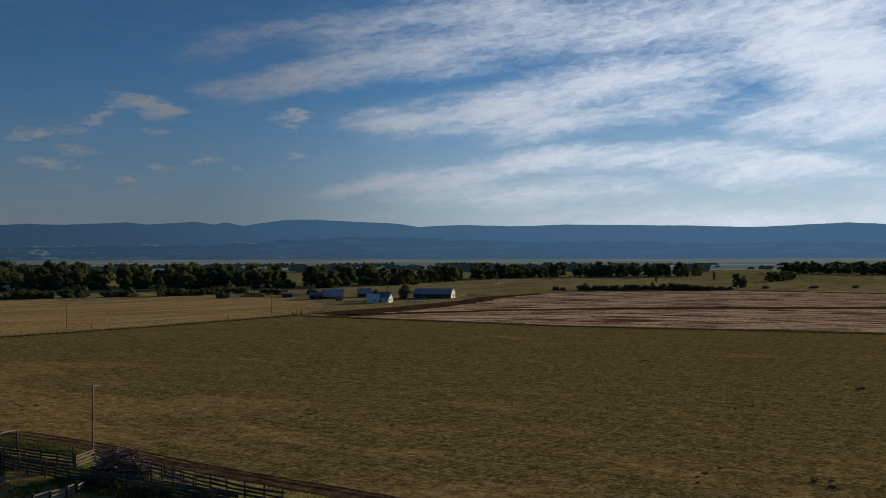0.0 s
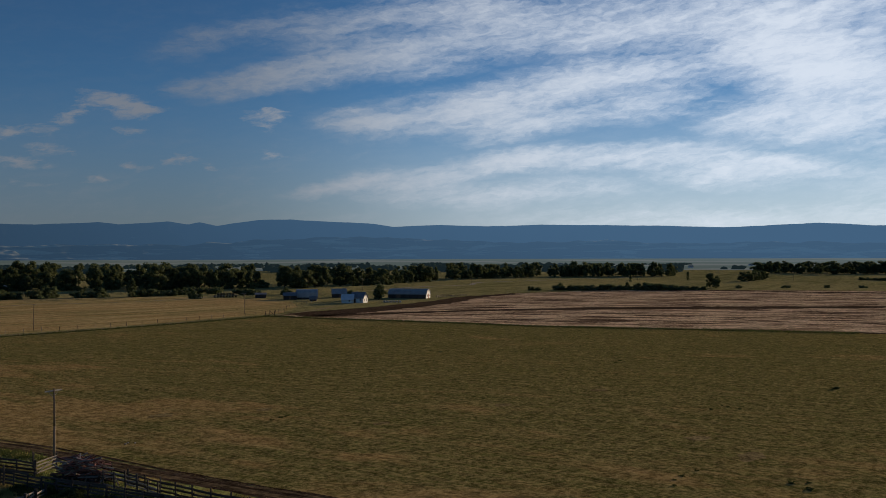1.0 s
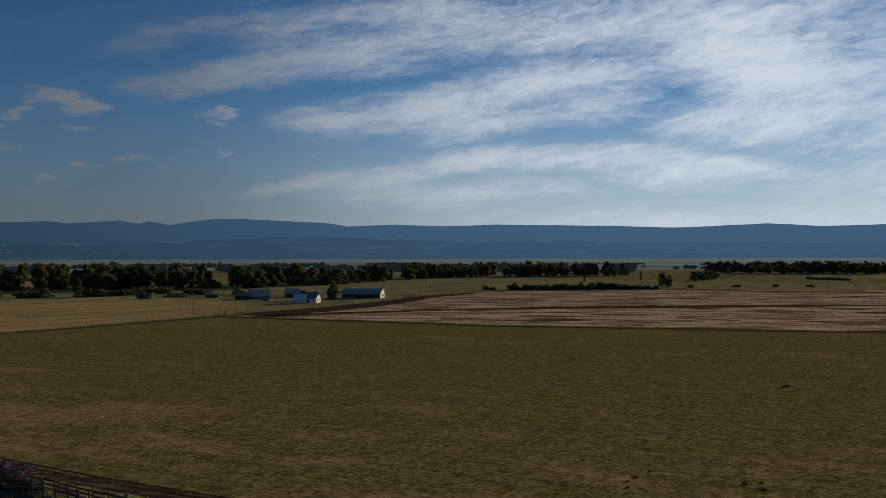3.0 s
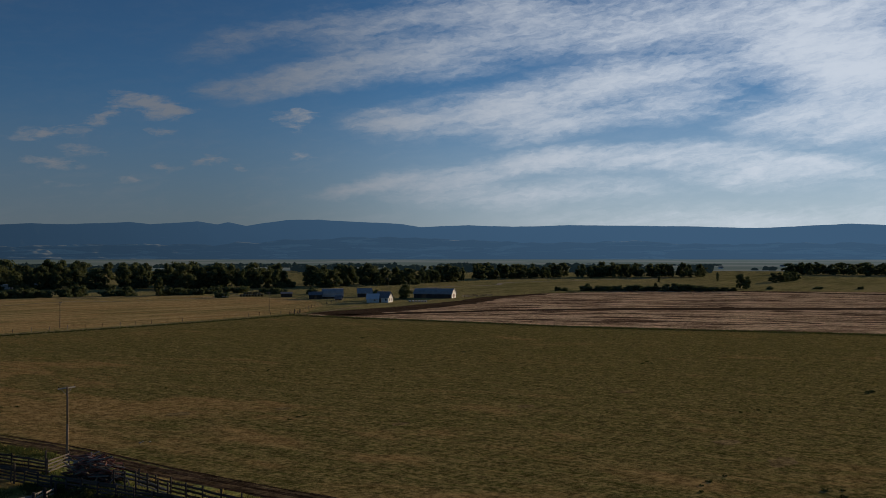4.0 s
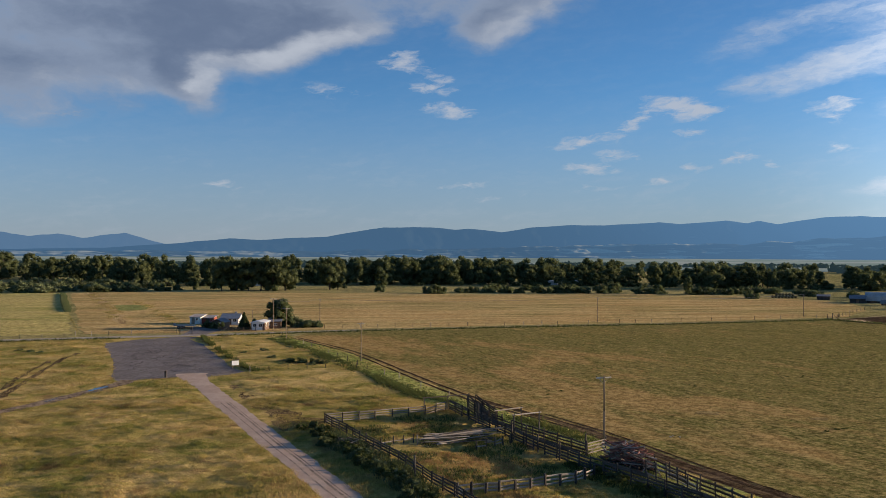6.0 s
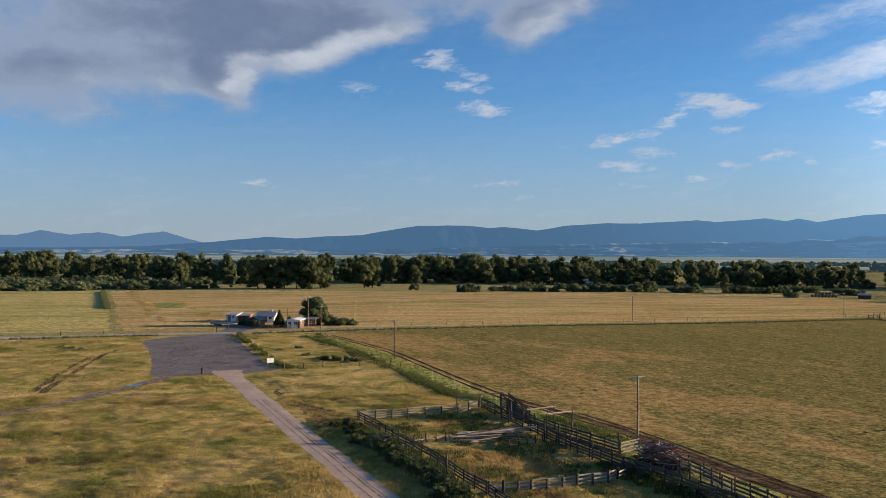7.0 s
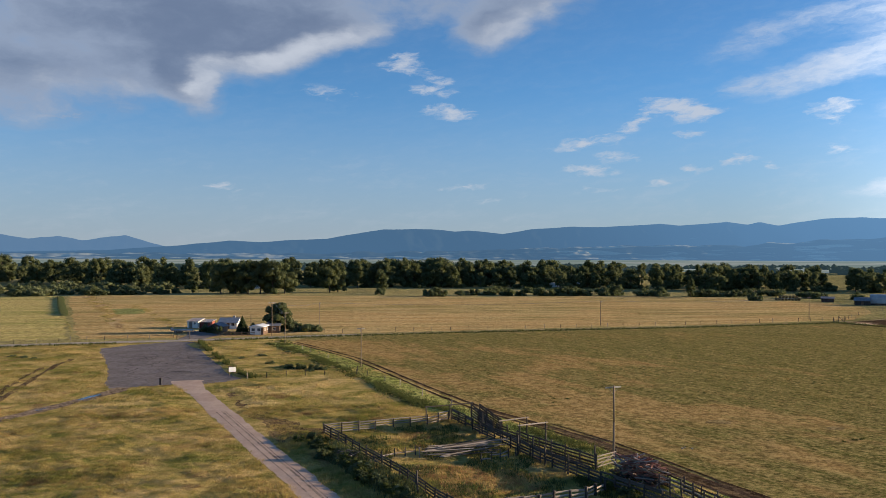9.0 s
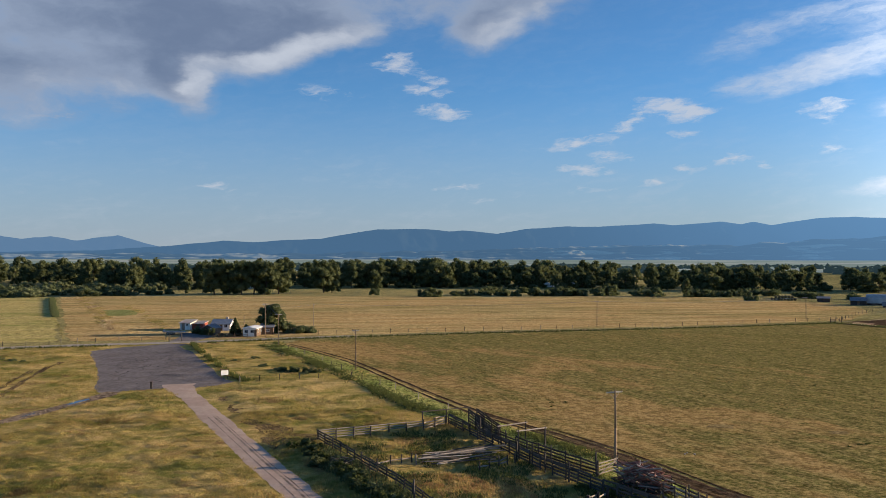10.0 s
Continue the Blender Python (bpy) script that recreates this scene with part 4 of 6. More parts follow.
TREES = [broadleaf(100 + i, h, w, LEAF, 30, 90, lo, 0.5) for i, (h, w, lo) in enumerate(((20, 15, 0.10), (20, 12.5, 0.10), (20, 17, 0.08), (20, 14, 0.12), (20, 16, 0.09), (20, 11, 0.09), (20, 18, 0.11)))]
BUSHES = [bush(200 + i, 4, w, WILLOW, 22, 64, 0.24) for i, w in enumerate((6.0, 7.0, 5.2, 6.6))]
DARKBUSHES = [bush(300 + i, 4, w, LEAF, 22, 64, 0.24) for i, w in enumerate((5.6, 6.6, 5.0))]
PALEBUSHES = [bush(250 + i, 4, w, PALEWILLOW, 22, 64, 0.24) for i, w in enumerate((6.4, 7.4))]
WEEDBUSHES = [bush(400 + i, 4, w, WEED, 14, 30, 0.3) for i, w in enumerate((6.5, 8.0))]


def plant(name, meshes, x, y, height, base, label, category, group, rnd, widen=1.0):
    """One tree or bush: its trunk and its crown."""
    s = height / base
    ob = thing(name, label, category, pose(x, y, 0, 0, 0, rnd.uniform(0, 360)) @ Matrix.Diagonal((s * widen, s * widen, s, 1)), group)
    put("trunk", meshes[0], ob), put("crown", meshes[1], ob)
    return ob


# river belt: azimuth, distance of its near edge, depth, tree height
BELT = [(-26, 820, 150, 21), (-20, 790, 140, 22), (-16, 730, 120, 21.5), (-12, 640, 120, 21), (-9, 640, 110, 20.5), (-5, 650, 110, 20.5), (0, 650, 110, 20), (5, 650, 100, 20), (10, 650, 100, 19.5), (16, 640, 100, 18.5), (22, 630, 90, 17.5), (28, 630, 80, 16.5),
        (32, 640, 80, 16), (36, 680, 80, 15.5), (39, 740, 60, 15), (42, 850, 55, 15.5), (46, 925, 55, 15.5), (52, 975, 50, 15.5), (55.8, 1000, 45, 15.5)]
GAPS = [(18.3, 19.3), (29.3, 30.9), (41.0, 41.7), (47.8, 48.4)]
rnd = random.Random(5)
az_b, near_b, deep_b, high_b = map(list, zip(*BELT))
for row, (back, step) in enumerate(((0.08, 0.95), (0.42, 0.95), (0.8, 1.0), (1.3, 1.25))):
    a = -26 + row * 0.3
    while a < 55.8:
        a += step * rnd.uniform(0.55, 1.4) * (0.72 if a > 38 else 1)
        if any(g0 < a < g1 for g0, g1 in GAPS) and not (row == 3 and rnd.random() < 0.3):
            continue
        d = np.interp(a, az_b, near_b) + np.interp(a, az_b, deep_b) * (back + rnd.uniform(-0.14, 0.14))
        x, y = polar(a, d)
        h = np.interp(a, az_b, high_b) * (rnd.uniform(0.5, 1.0) if row == 0 else rnd.uniform(0.72, 1.12))
        plant("cottonwood", rnd.choice(TREES), x, y, h, 20, "tall green cottonwood in the river belt", "tree", "cottonwoods of the river belt", rnd, rnd.uniform(0.72, 1.25))
# trees that stand clear of the belt: x, y, height, widen, variant
for x, y, h, w, v in ((-98.5, 560, 11, 0.8, 4), (-79, 545, 20, 1.0, 0), (-71, 549, 19, 1.0, 2), (-63, 545, 20, 1.0, 4), (-56, 548, 21, 1.0, 0), (-48, 546, 20, 0.95, 2), (-41, 548, 18.5, 1.0, 4), (-14, 563, 21, 0.95, 4), (-9, 566, 18, 0.9, 0),
                      (19, 566, 15, 0.9, 5), (194, 488, 11, 0.7, 5), (546, 334, 11, 0.78, 0), (549, 331, 9.0, 0.85, 4), (629, 463, 6, 0.7, 5), (711, 458, 8.5, 0.5, 5), (712, 403, 8.5, 1.3, 2), (722, 402, 9, 1.2, 4), (735, 404, 8, 1.2, 2),
                      (760, 416, 9.5, 1.1, 6), (772, 418, 8.5, 1.1, 2), (785, 420, 8, 1.1, 4), (480, 356, 5.5, 0.8, 3), (279, 368, 8.2, 1.0, 4), (283, 372, 7.4, 1.0, 2)):
    plant("broadleaf_tree", TREES[v], x, y, h, 20, "dark green broadleaf tree standing in open pasture", "tree", "pasture trees", rnd, w)
for i in range(50):   # belt that ends the pasture on the far side
    a = 61.3 + i * 0.205 + rnd.uniform(-0.1, 0.1)
    x, y = polar(a, 1190 + rnd.uniform(-25, 60))
    if not 64.15 < a < 64.4:
        plant("cottonwood", rnd.choice(TREES), x, y, rnd.uniform(12, 16.5), 20, "tall green cottonwood in a far field belt", "tree", "cottonwoods of the far belt", rnd, 1.25)
for x, y, h, w in ((-136, 600, 4.5, 1), (-118, 560, 4, 0.9), (-108, 556, 4, 0.9), (17.6, 533, 4.5, 0.8), (44, 507, 5, 0.9), (52, 509, 4.5, 1.1), (66, 520, 3.6, 1.4), (73, 521, 3.6, 1.5), (82, 522, 4, 1.4), (93, 521, 3.8, 1.5), (99, 512, 4.6, 0.9),
                   (113, 512, 5, 1.2), (121, 516, 5.4, 1.3), (129, 514, 5, 1.4), (138, 512, 4.6, 1.4), (150, 512, 5.6, 1.2), (158, 514, 6, 1.1), (171, 505, 4.4, 1.3), (180, 502, 5, 1.3), (200, 495, 4.4, 1.2), (212, 497, 5, 1.3), (220, 492, 4, 1.2), (212, 446, 5, 1.0),
                   (238, 505, 5, 1.2), (252, 500, 5, 1.2), (262, 470, 4.4, 1.2), (275, 455, 4, 1.2), (285, 445, 4, 1.1), (300, 425, 4, 1.0), (338, 398, 3.2, 1.0), (446, 387, 5.1, 1.38), (462, 372, 4.6, 1.61), (470, 366, 5.1, 1.49), (487, 350, 5.4, 1.61), (493, 345, 5.4, 1.38),
                   (499, 338, 4.9, 1.49), (476, 362, 4.6, 1.72), (455, 380, 4.3, 1.49), (506, 332, 3.8, 1.49), (514, 326, 3.2, 1.38), (430, 398, 3.0, 1.38), (560, 320, 2.4, 1.61), (590, 300, 2.4, 1.72), (610, 280, 2.2, 1.61), (625, 262, 2.4, 1.72)):
    h *= 1.3 if 440 < y < 535 else 1.15
    plant("willow_bush", rnd.choice(BUSHES if rnd.random() < 0.75 else DARKBUSHES), x, y, h, 4, "rounded grey-green willow bush in pasture grass", "bush", "willow bushes", rnd, w)
    if 420 < x < 530:
        plant("willow_bush", rnd.choice(DARKBUSHES), x + rnd.uniform(2, 5), y - rnd.uniform(3, 6), h * rnd.uniform(0.6, 0.95), 4, "rounded dark green willow bush in a pasture row", "bush", "willow bushes", rnd, w)
    if 440 < y < 535 and rnd.random() < 0.4:
        plant("willow_bush", rnd.choice(BUSHES + DARKBUSHES), x + rnd.choice((-1, 1)) * rnd.uniform(4, 7.5), y + rnd.uniform(-3, 4), h * rnd.uniform(0.75, 1.05), 4, "rounded dark green willow bush in pasture grass", "bush", "willow bushes", rnd, w)
for i in range(130):   # thicket on the river bank
    a, d = rnd.uniform(-26, -11.5), 545 + 160 * rnd.random() ** 1.3
    x, y = polar(a, d)
    plant("willow_bush", rnd.choice(BUSHES[:2] + PALEBUSHES), x, y, rnd.uniform(3.4, 7.2), 4, "yellow-green willow bush in the bank thicket", "bush", "willow thicket", rnd, rnd.uniform(1.0, 1.5))
for i in range(10):   # shrubs before the belt
    a = rnd.uniform(7.5, 25)
    x, y = polar(a, 548 + rnd.uniform(-10, 34))
    plant("willow_bush", rnd.choice(BUSHES + DARKBUSHES), x, y, rnd.uniform(3.4, 5.6), 4, "dense dark willow bush before the tall trees", "bush", "willow bushes", rnd, rnd.uniform(1.0, 1.4))
for i in range(10):   # low hedge lines across the far pasture
    x, y = polar(67.2 + i * 0.24, 905 - i * 4)
    plant("willow_bush", rnd.choice(DARKBUSHES), x, y, rnd.uniform(2.4, 3.6), 4, "low dark bush in a far hedge line", "bush", "far hedge", rnd, 1.8)
for i in range(110):   # undergrowth below the belt
    a = rnd.uniform(-16, 38)
    x, y = polar(a, np.interp(a, az_b, near_b) + rnd.uniform(-8, 50))
    plant("willow_bush", rnd.choice(DARKBUSHES + BUSHES), x, y, rnd.uniform(3.0, 6.5), 4, "willow bush under the belt of tall trees", "bush", "belt undergrowth", rnd, rnd.uniform(1.0, 1.6))

# far woods down the valley: small clumps by the thousand
g = np.random.default_rng(8)
ico = bmesh.new()
bmesh.ops.create_icosphere(ico, subdivisions=1, radius=1.0)
iv, itri = np.array([v.co[:] for v in ico.verts]), np.array([[v.index for v in f.verts] for f in ico.faces])
ico.free()
cos, tris, count = [], [], 0
for az0, az1, d0, d1, n, h in ((-30, 58, 1300, 1650, 1500, 7.5), (-25, 50, 1850, 2050, 1100, 7), (10, 62, 2250, 2330, 800, 3.5), (44, 75, 1450, 1650, 90, 7)):
    for _ in range(n):
        a, d = g.uniform(az0, az1), g.uniform(d0, d1)
        if noise.noise((a * 0.30, d * 0.002, 2.0)) < -0.02:
            continue
        x, y = polar(a, d)
        s = np.array((g.uniform(5, 9), g.uniform(5, 9), h * g.uniform(0.5, 1.0)))
        cos.append((iv + g.normal(scale=0.16, size=iv.shape)) * s + (x, y, s[2] * 0.5 + rise(d)))
        tris.append(itri + count)
        count += len(iv)
tagged(new("far_woods", quick("far_woods", np.concatenate(cos), np.concatenate(tris).ravel(), 3, FARWOOD)), "dark far woods in strips down the valley in painted haze", "woods", kind="stuff")


# ---- grass ----
def inside(pts, poly):
    x, y = pts[:, 0], pts[:, 1]
    hit = np.zeros(len(pts), bool)
    for (x0, y0), (x1, y1) in zip(poly, poly[1:] + poly[:1]):
        cross = (y0 > y) != (y1 > y)
        hit ^= cross & (x < (x1 - x0) * (y - y0) / ((y1 - y0) or 1e-9) + x0)
    return hit


def near_line(pts, line):
    """How far each point lies from a line."""
    best = np.full(len(pts), 1e9)
    for a, b in zip(line, line[1:]):
        a, b = np.array(a[:2], float), np.array(b[:2], float)
        t = np.clip(((pts - a) @ (b - a)) / ((b - a) @ (b - a)), 0, 1)
        best = np.minimum(best, np.linalg.norm(pts - a - t[:, None] * (b - a), axis=1))
    return best


def off_line(pts, line, gap):
    """Which points keep that far from a line."""
    return near_line(pts, line) > gap


def tufts(name, pts, low, high, count, wide, spread, mat, label, seed, scale=None):
    """Grass as bunches of bent blades, each blade one narrow triangle."""
    g = np.random.default_rng(seed)
    n = len(pts)
    s = np.ones((n, 1, 1)) if scale is None else scale[:, None, None]
    lift = hummock(pts)[:, None, None]
    h = g.uniform(low, high, (n, 1, 1)) * g.uniform(0.6, 1.1, (n, count, 1)) * s
    a = g.uniform(0, math.tau, (n, count))
    out = np.stack([np.cos(a), np.sin(a)], 2)
    base = pts[:, None, :] + out * spread * s * g.uniform(0, 1, (n, count, 1))
    tip = base + out * h * g.uniform(0.1, 0.65, (n, count, 1))
    side = np.stack([-out[:, :, 1], out[:, :, 0]], 2) * wide * s * g.uniform(0.6, 1.3, (n, count, 1))
    z0 = np.full((n, count, 1), 0.0) + lift
    co = np.stack([np.concatenate([base - side, z0], 2), np.concatenate([base + side, z0], 2), np.concatenate([tip, h + lift], 2)], 2).reshape(-1, 3)
    return tagged(new(name, quick(name, co, np.arange(len(co)), 3, mat)), label, "grass", kind="stuff")


def lattice(x, y, seed):
    """Smooth noise from 0 to 1 over arrays of places."""
    xi, yi = np.floor(x), np.floor(y)
    u, v = x - xi, y - yi
    u, v = u * u * (3 - 2 * u), v * v * (3 - 2 * v)

    def corner(i, j):
        w = np.sin(i * 127.1 + j * 311.7 + seed * 74.7) * 43758.5453
        return w - np.floor(w)

    return (corner(xi, yi) * (1 - u) + corner(xi + 1, yi) * u) * (1 - v) + (corner(xi, yi + 1) * (1 - u) + corner(xi + 1, yi + 1) * u) * v


LANE_LINE = [(-58, 110), (-54, 118), (-50.6, 124), (-45.4, 135), (-42.2, 143.5), (-39, 156)]
LOT_POLY = [(-61, 223.4), (-56, 232), (-46, 240), (-41, 240), (-36.3, 219.8), (-23.8, 176.1), (-19.8, 168), (-22.2, 164), (-31.5, 161), (-41, 157), (-45.4, 172.7), (-52, 197)]
MEADOW_POLY = [(-110, 226), (-40, 242), (-20, 246)] + TRACK_EDGE[:11] + [(42, 60), (-60, 60), (-110, 100)]
FLAT_LINES = [(TRACK_LINE, 2.2), (LANE_LINE, 2.2), (TRACK_EDGE, 7.6), (ROAD_LINE, 4.2), (LOT_POLY + LOT_POLY[:1], 0.8), ([(-10, 118), (-4, 118)], 4.0), ([(-53.5, 140), (-56.2, 158), (-60, 188), (-60.5, 202)], 1.3)]


def hummock(pts):
    """Height of the tussocky meadow over the level land; roads, ruts and the lot stay flat."""
    x, y = pts[:, 0], pts[:, 1]
    flat_by = np.ones(len(pts))
    for line, gap in FLAT_LINES:
        flat_by = np.minimum(flat_by, np.clip((near_line(pts, line) - gap) / 4.5, 0, 1))
    flat_by[inside(pts, LOT_POLY) | ~inside(pts, MEADOW_POLY)] = 0
    wx, wy = x + 1.5 * lattice(x * 0.3, y * 0.3, 5), y + 1.5 * lattice(x * 0.3, y * 0.3, 6)
    lumps = 0.30 * lattice(wx * 0.16, wy * 0.2, 1) + 0.26 * lattice(wx * 0.42, wy * 0.5, 2) + 0.16 * lattice(wx * 1.0, wy * 1.2, 3)
    return 0.85 * np.maximum(0, lumps - 0.22) * flat_by


def meadow_relief(x0, x1, y0, y1, cell):
    xs, ys = np.arange(x0, x1, cell), np.arange(y0, y1, cell)
    gx, gy = np.meshgrid(xs, ys)
    flat_pts = np.stack([gx.ravel(), gy.ravel()], 1)
    z = hummock(flat_pts)
    co = np.concatenate([flat_pts, (z * 1.15 - 0.03)[:, None]], 1)
    w = len(xs)
    i = (np.arange(len(ys) - 1)[:, None] * w + np.arange(w - 1)[None, :]).ravel()
    cells = np.stack([i, i + 1, i + w + 1, i + w], 1)
    cells = cells[z[cells].max(axis=1) > 0.01]
    me = quick("meadow_tussocks", co, cells.ravel(), 4, MEADOW)
    me.polygons.foreach_set("use_smooth", [True] * len(me.polygons))
    tagged(new("meadow_tussocks", me), "tussocky ground of the rough meadow", "meadow", kind="structure")


g = np.random.default_rng(21)


def scatter(n, x0, x1, y0, y1, poly):
    p = np.stack([g.uniform(x0, x1, n), g.uniform(y0, y1, n)], 1)
    keep = inside(p, poly) & ~inside(p, LOT_POLY) & off_line(p, TRACK_LINE, 1.8) & off_line(p, LANE_LINE, 1.2) & off_line(p, TRACK_EDGE, 1.7)
    return p[keep]


meadow_relief(-64, 46, 62, 136, 0.55)
meadow_relief(-112, 30, 135, 247, 0.9)


def growth(p):
    """How rank the grass stands: ungrazed patches among short ones."""
    patch = 0.6 * lattice(p[:, 0] * 0.16, p[:, 1] * 0.2, 8) + 0.4 * lattice(p[:, 0] * 0.5, p[:, 1] * 0.6, 9)
    return 0.6 + 0.9 * np.clip((patch - 0.36) / 0.34, 0, 1)


p = scatter(80000, -62, 42, 64, 136, MEADOW_POLY)
tufts("tall_grass", p, 0.08, 0.24, 7, 0.03, 0.36, BLADES, "tall meadow grass going to straw", 1, growth(p))
p = scatter(42000, -110, 20, 130, 246, MEADOW_POLY)
tufts("tall_grass", p, 0.10, 0.26, 5, 0.05, 0.55, BLADES, "tall meadow grass going to straw", 2, growth(p))
# stubble and weeds left standing in the mown field
HAY_POLY = TRACK_EDGE[:11] + [(80, 10), (290, 30), (256, 108), (208, 189), (185, 250), (168, 288), (79, 267), (-8, 244)]
row_dir, row_out = np.array((0.332, -0.943)), np.array((0.943, 0.332))


def mown(n, near, far, pitch):
    """Points in swaths along the field, denser on the swath lines, within a range of distance."""
    r, a = near + (far - near) * g.uniform(0, 1, n), np.radians(g.uniform(-8, 74, n))
    p = np.stack([r * np.sin(a), r * np.cos(a)], 1)
    along, out = p @ row_dir, p @ row_out
    out = np.round(out / pitch) * pitch + g.normal(0, pitch * 0.2, n) + 0.25 * np.sin(along * 0.05)
    p = along[:, None] * row_dir + out[:, None] * row_out
    return p[inside(p, HAY_POLY) & off_line(p, TRACK_EDGE, 1.6)]


p = mown(84000, 58, 285, 0.9)
tufts("hay_stubble", p, 0.04, 0.11, 3, 0.036, 0.34, STUBBLE, "short stubble and regrowth of the mown field", 3, np.clip(np.linalg.norm(p, axis=1) / 95, 0.8, 2.0))
# ranker growth along the field edge, the road and the corral
edge_line = curve_points([(x - 4.0, y - 1.4) for x, y in TRACK_EDGE[:11]], 0.16)
p = np.array([(v.x + g.normal(0, 1.7), v.y + g.normal(0, 1.1)) for v in edge_line for _ in range(2)])
tufts("edge_weeds", p[off_line(p, TRACK_EDGE, 1.7)], 0.14, 0.4, 6, 0.045, 0.35, WEED, "rank grass along the field edge", 4)
ditch_line = curve_points([(-19.6, 240.8), (-11.8, 209.4), (-6.1, 192.9), (-1.3, 178.8), (2.9, 163.1), (8, 146.3), (11.6, 136.5), (15.5, 130)], 0.1)
p = np.array([(v.x + g.normal(0, 0.9), v.y + g.normal(0, 0.9)) for v in ditch_line for _ in range(3)])
p = p[lattice(p[:, 0] * 0.35, p[:, 1] * 0.2, 31) > 0.42]
tufts("ditch_weeds", p, 0.2, 0.6, 7, 0.05, 0.35, WEED, "rank dark green weeds in the ditch beside the meadow", 41)
p = np.array([(v.x + g.normal(0, 0.8), v.y + g.normal(0, 0.8)) for v in curve_points([(22.5, 117.5), (24.9, 110.8), (26.5, 107.5), (28.3, 102)], 0.05) for _ in range(2)])
tufts("ditch_weeds", p, 0.2, 0.6, 7, 0.045, 0.35, WEED, "rank dark green weeds between corral and field", 42)
road_edge = curve_points([(-94, 226), (-70, 233.5), (-60, 236)], 0.5) + curve_points([(-36, 242), (-5, 253), (42, 264.5), (79, 271), (120, 279), (168, 292)], 0.45)
p = np.array([(v.x + g.normal(0, 0.7), v.y + g.normal(0, 0.7)) for v in road_edge for _ in range(3)])
tufts("edge_weeds", p, 0.3, 0.8, 6, 0.07, 0.4, WEED, "rank dark weeds along the road ditch", 5)
lot_edge = curve_points([(-41, 239), (-36, 220), (-29.2, 197), (-23.4, 177), (-19.4, 168.5)], 0.3)
p = np.array([(v.x + 0.9 + abs(g.normal(0, 0.6)), v.y + g.normal(0, 0.4)) for v in lot_edge for _ in range(4)])
p = p[[noise.noise((x * 0.3, y * 0.3, 4)) > -0.15 for x, y in p]]
tufts("edge_weeds", p, 0.4, 1.1, 7, 0.05, 0.35, WEED, "rank weeds along the gravel lot", 13)
far_edge = curve_points([(172, 294), (182, 265), (196, 229), (210, 190), (228, 159), (246, 131), (258, 108)], 0.4)
p = np.array([(v.x - 3 + g.normal(0, 0.8), v.y + g.normal(0, 0.8)) for v in far_edge for _ in range(3)])
tufts("edge_weeds", p, 0.3, 0.8, 6, 0.08, 0.5, WEED, "rank dark weeds along the ploughed edge", 6)
ditch = curve_points([(-158.9, 501.4), (-134, 425), (-108.3, 347.6)], 0.3)
p = np.array([(v.x + g.normal(0, 0.5), v.y + g.normal(0, 0.5)) for v in ditch for _ in range(5)])
tufts("ditch_reeds", p, 0.5, 1.2, 7, 0.10, 0.5, LEAF, "tall dark reeds in a straight field ditch", 7)
ditch = curve_points([(-110, 350), (-92, 300), (-77, 256)], 0.4)
p = np.array([(v.x + g.normal(0, 0.3), v.y + g.normal(0, 0.3)) for v in ditch for _ in range(3)])
tufts("ditch_reeds", p[::6], 0.12, 0.25, 5, 0.06, 0.4, BLADES, "grass along a straight field ditch", 8)
p = np.stack([g.uniform(-2.5, 8, 5200), g.uniform(62, 112, 5200)], 1)
left_fence = [(-3.4, 115.4), (1.7, 101.5), (5, 92.8), (9.4, 78.8), (14, 64)]
p = p[~off_line(p, left_fence, 4.2) & off_line(p, TRACK_LINE, 2.4) & (p[:, 0] < np.interp(-p[:, 1], [-115, -101, -92, -78, -64], [-3.4, 1.7, 5, 9.4, 14]))]
tufts("corral_weeds", p[::2], 0.3, 0.95, 8, 0.06, 0.4, LEAF, "shoulder-high dark weeds against the corral fence", 9)
p = np.stack([g.uniform(22, 34, 2600), g.uniform(66, 96, 2600)], 1)
p = p[~off_line(p, [(24.4, 88), (27, 82), (29, 77), (33, 66)], 2.6)]
tufts("corral_weeds", p[::2], 0.3, 0.8, 8, 0.06, 0.4, WEED, "shoulder-high dark weeds against the corral fence", 10)
p = np.stack([g.uniform(4, 20, 9000), g.uniform(82, 117, 9000)], 1)
p = p[inside(p, [(5.8, 96), (10.9, 97.2), (18.3, 92.7), (18.8, 86.7), (13.5, 84.3), (10.2, 83), (7.5, 88)]) | inside(p, [(6, 115.8), (10.4, 113.8), (9.6, 109.9), (6.4, 110.5)])]
p = p[lattice(p[:, 0] * 0.5, p[:, 1] * 0.4, 33) > 0.25]
tufts("rust_grass", p, 0.10, 0.32, 7, 0.04, 0.35, RUSTGRASS, "rust-brown dry grass inside the corral", 43)
bank = curve_points([(-148.5, 516.6), (-108.5, 399), (-89.4, 340.7), (-80, 312)], 0.35) + curve_points([(-100.7, 423.2), (-75, 347.3), (-57, 290)], 0.5)
p = np.array([(v.x + g.normal(0, 1.8), v.y + g.normal(0, 2.4)) for v in bank for _ in range(4)])
p = p[lattice(p[:, 0] * 0.25, p[:, 1] * 0.12, 35) > 0.42]
tufts("dry_weeds", p, 0.12, 0.4, 6, 0.07, 0.5, BLADES, "dry brown weeds on a broken bank", 12)
p = np.stack([g.uniform(-3, 24, 7000), g.uniform(80, 122, 7000)], 1)
p = p[inside(p, [(-2.4, 114), (12.5, 121.5), (23.5, 88), (10.5, 81)])]
p = p[[noise.noise((x * 0.22, y * 0.16, 11)) > 0.0 for x, y in p]]
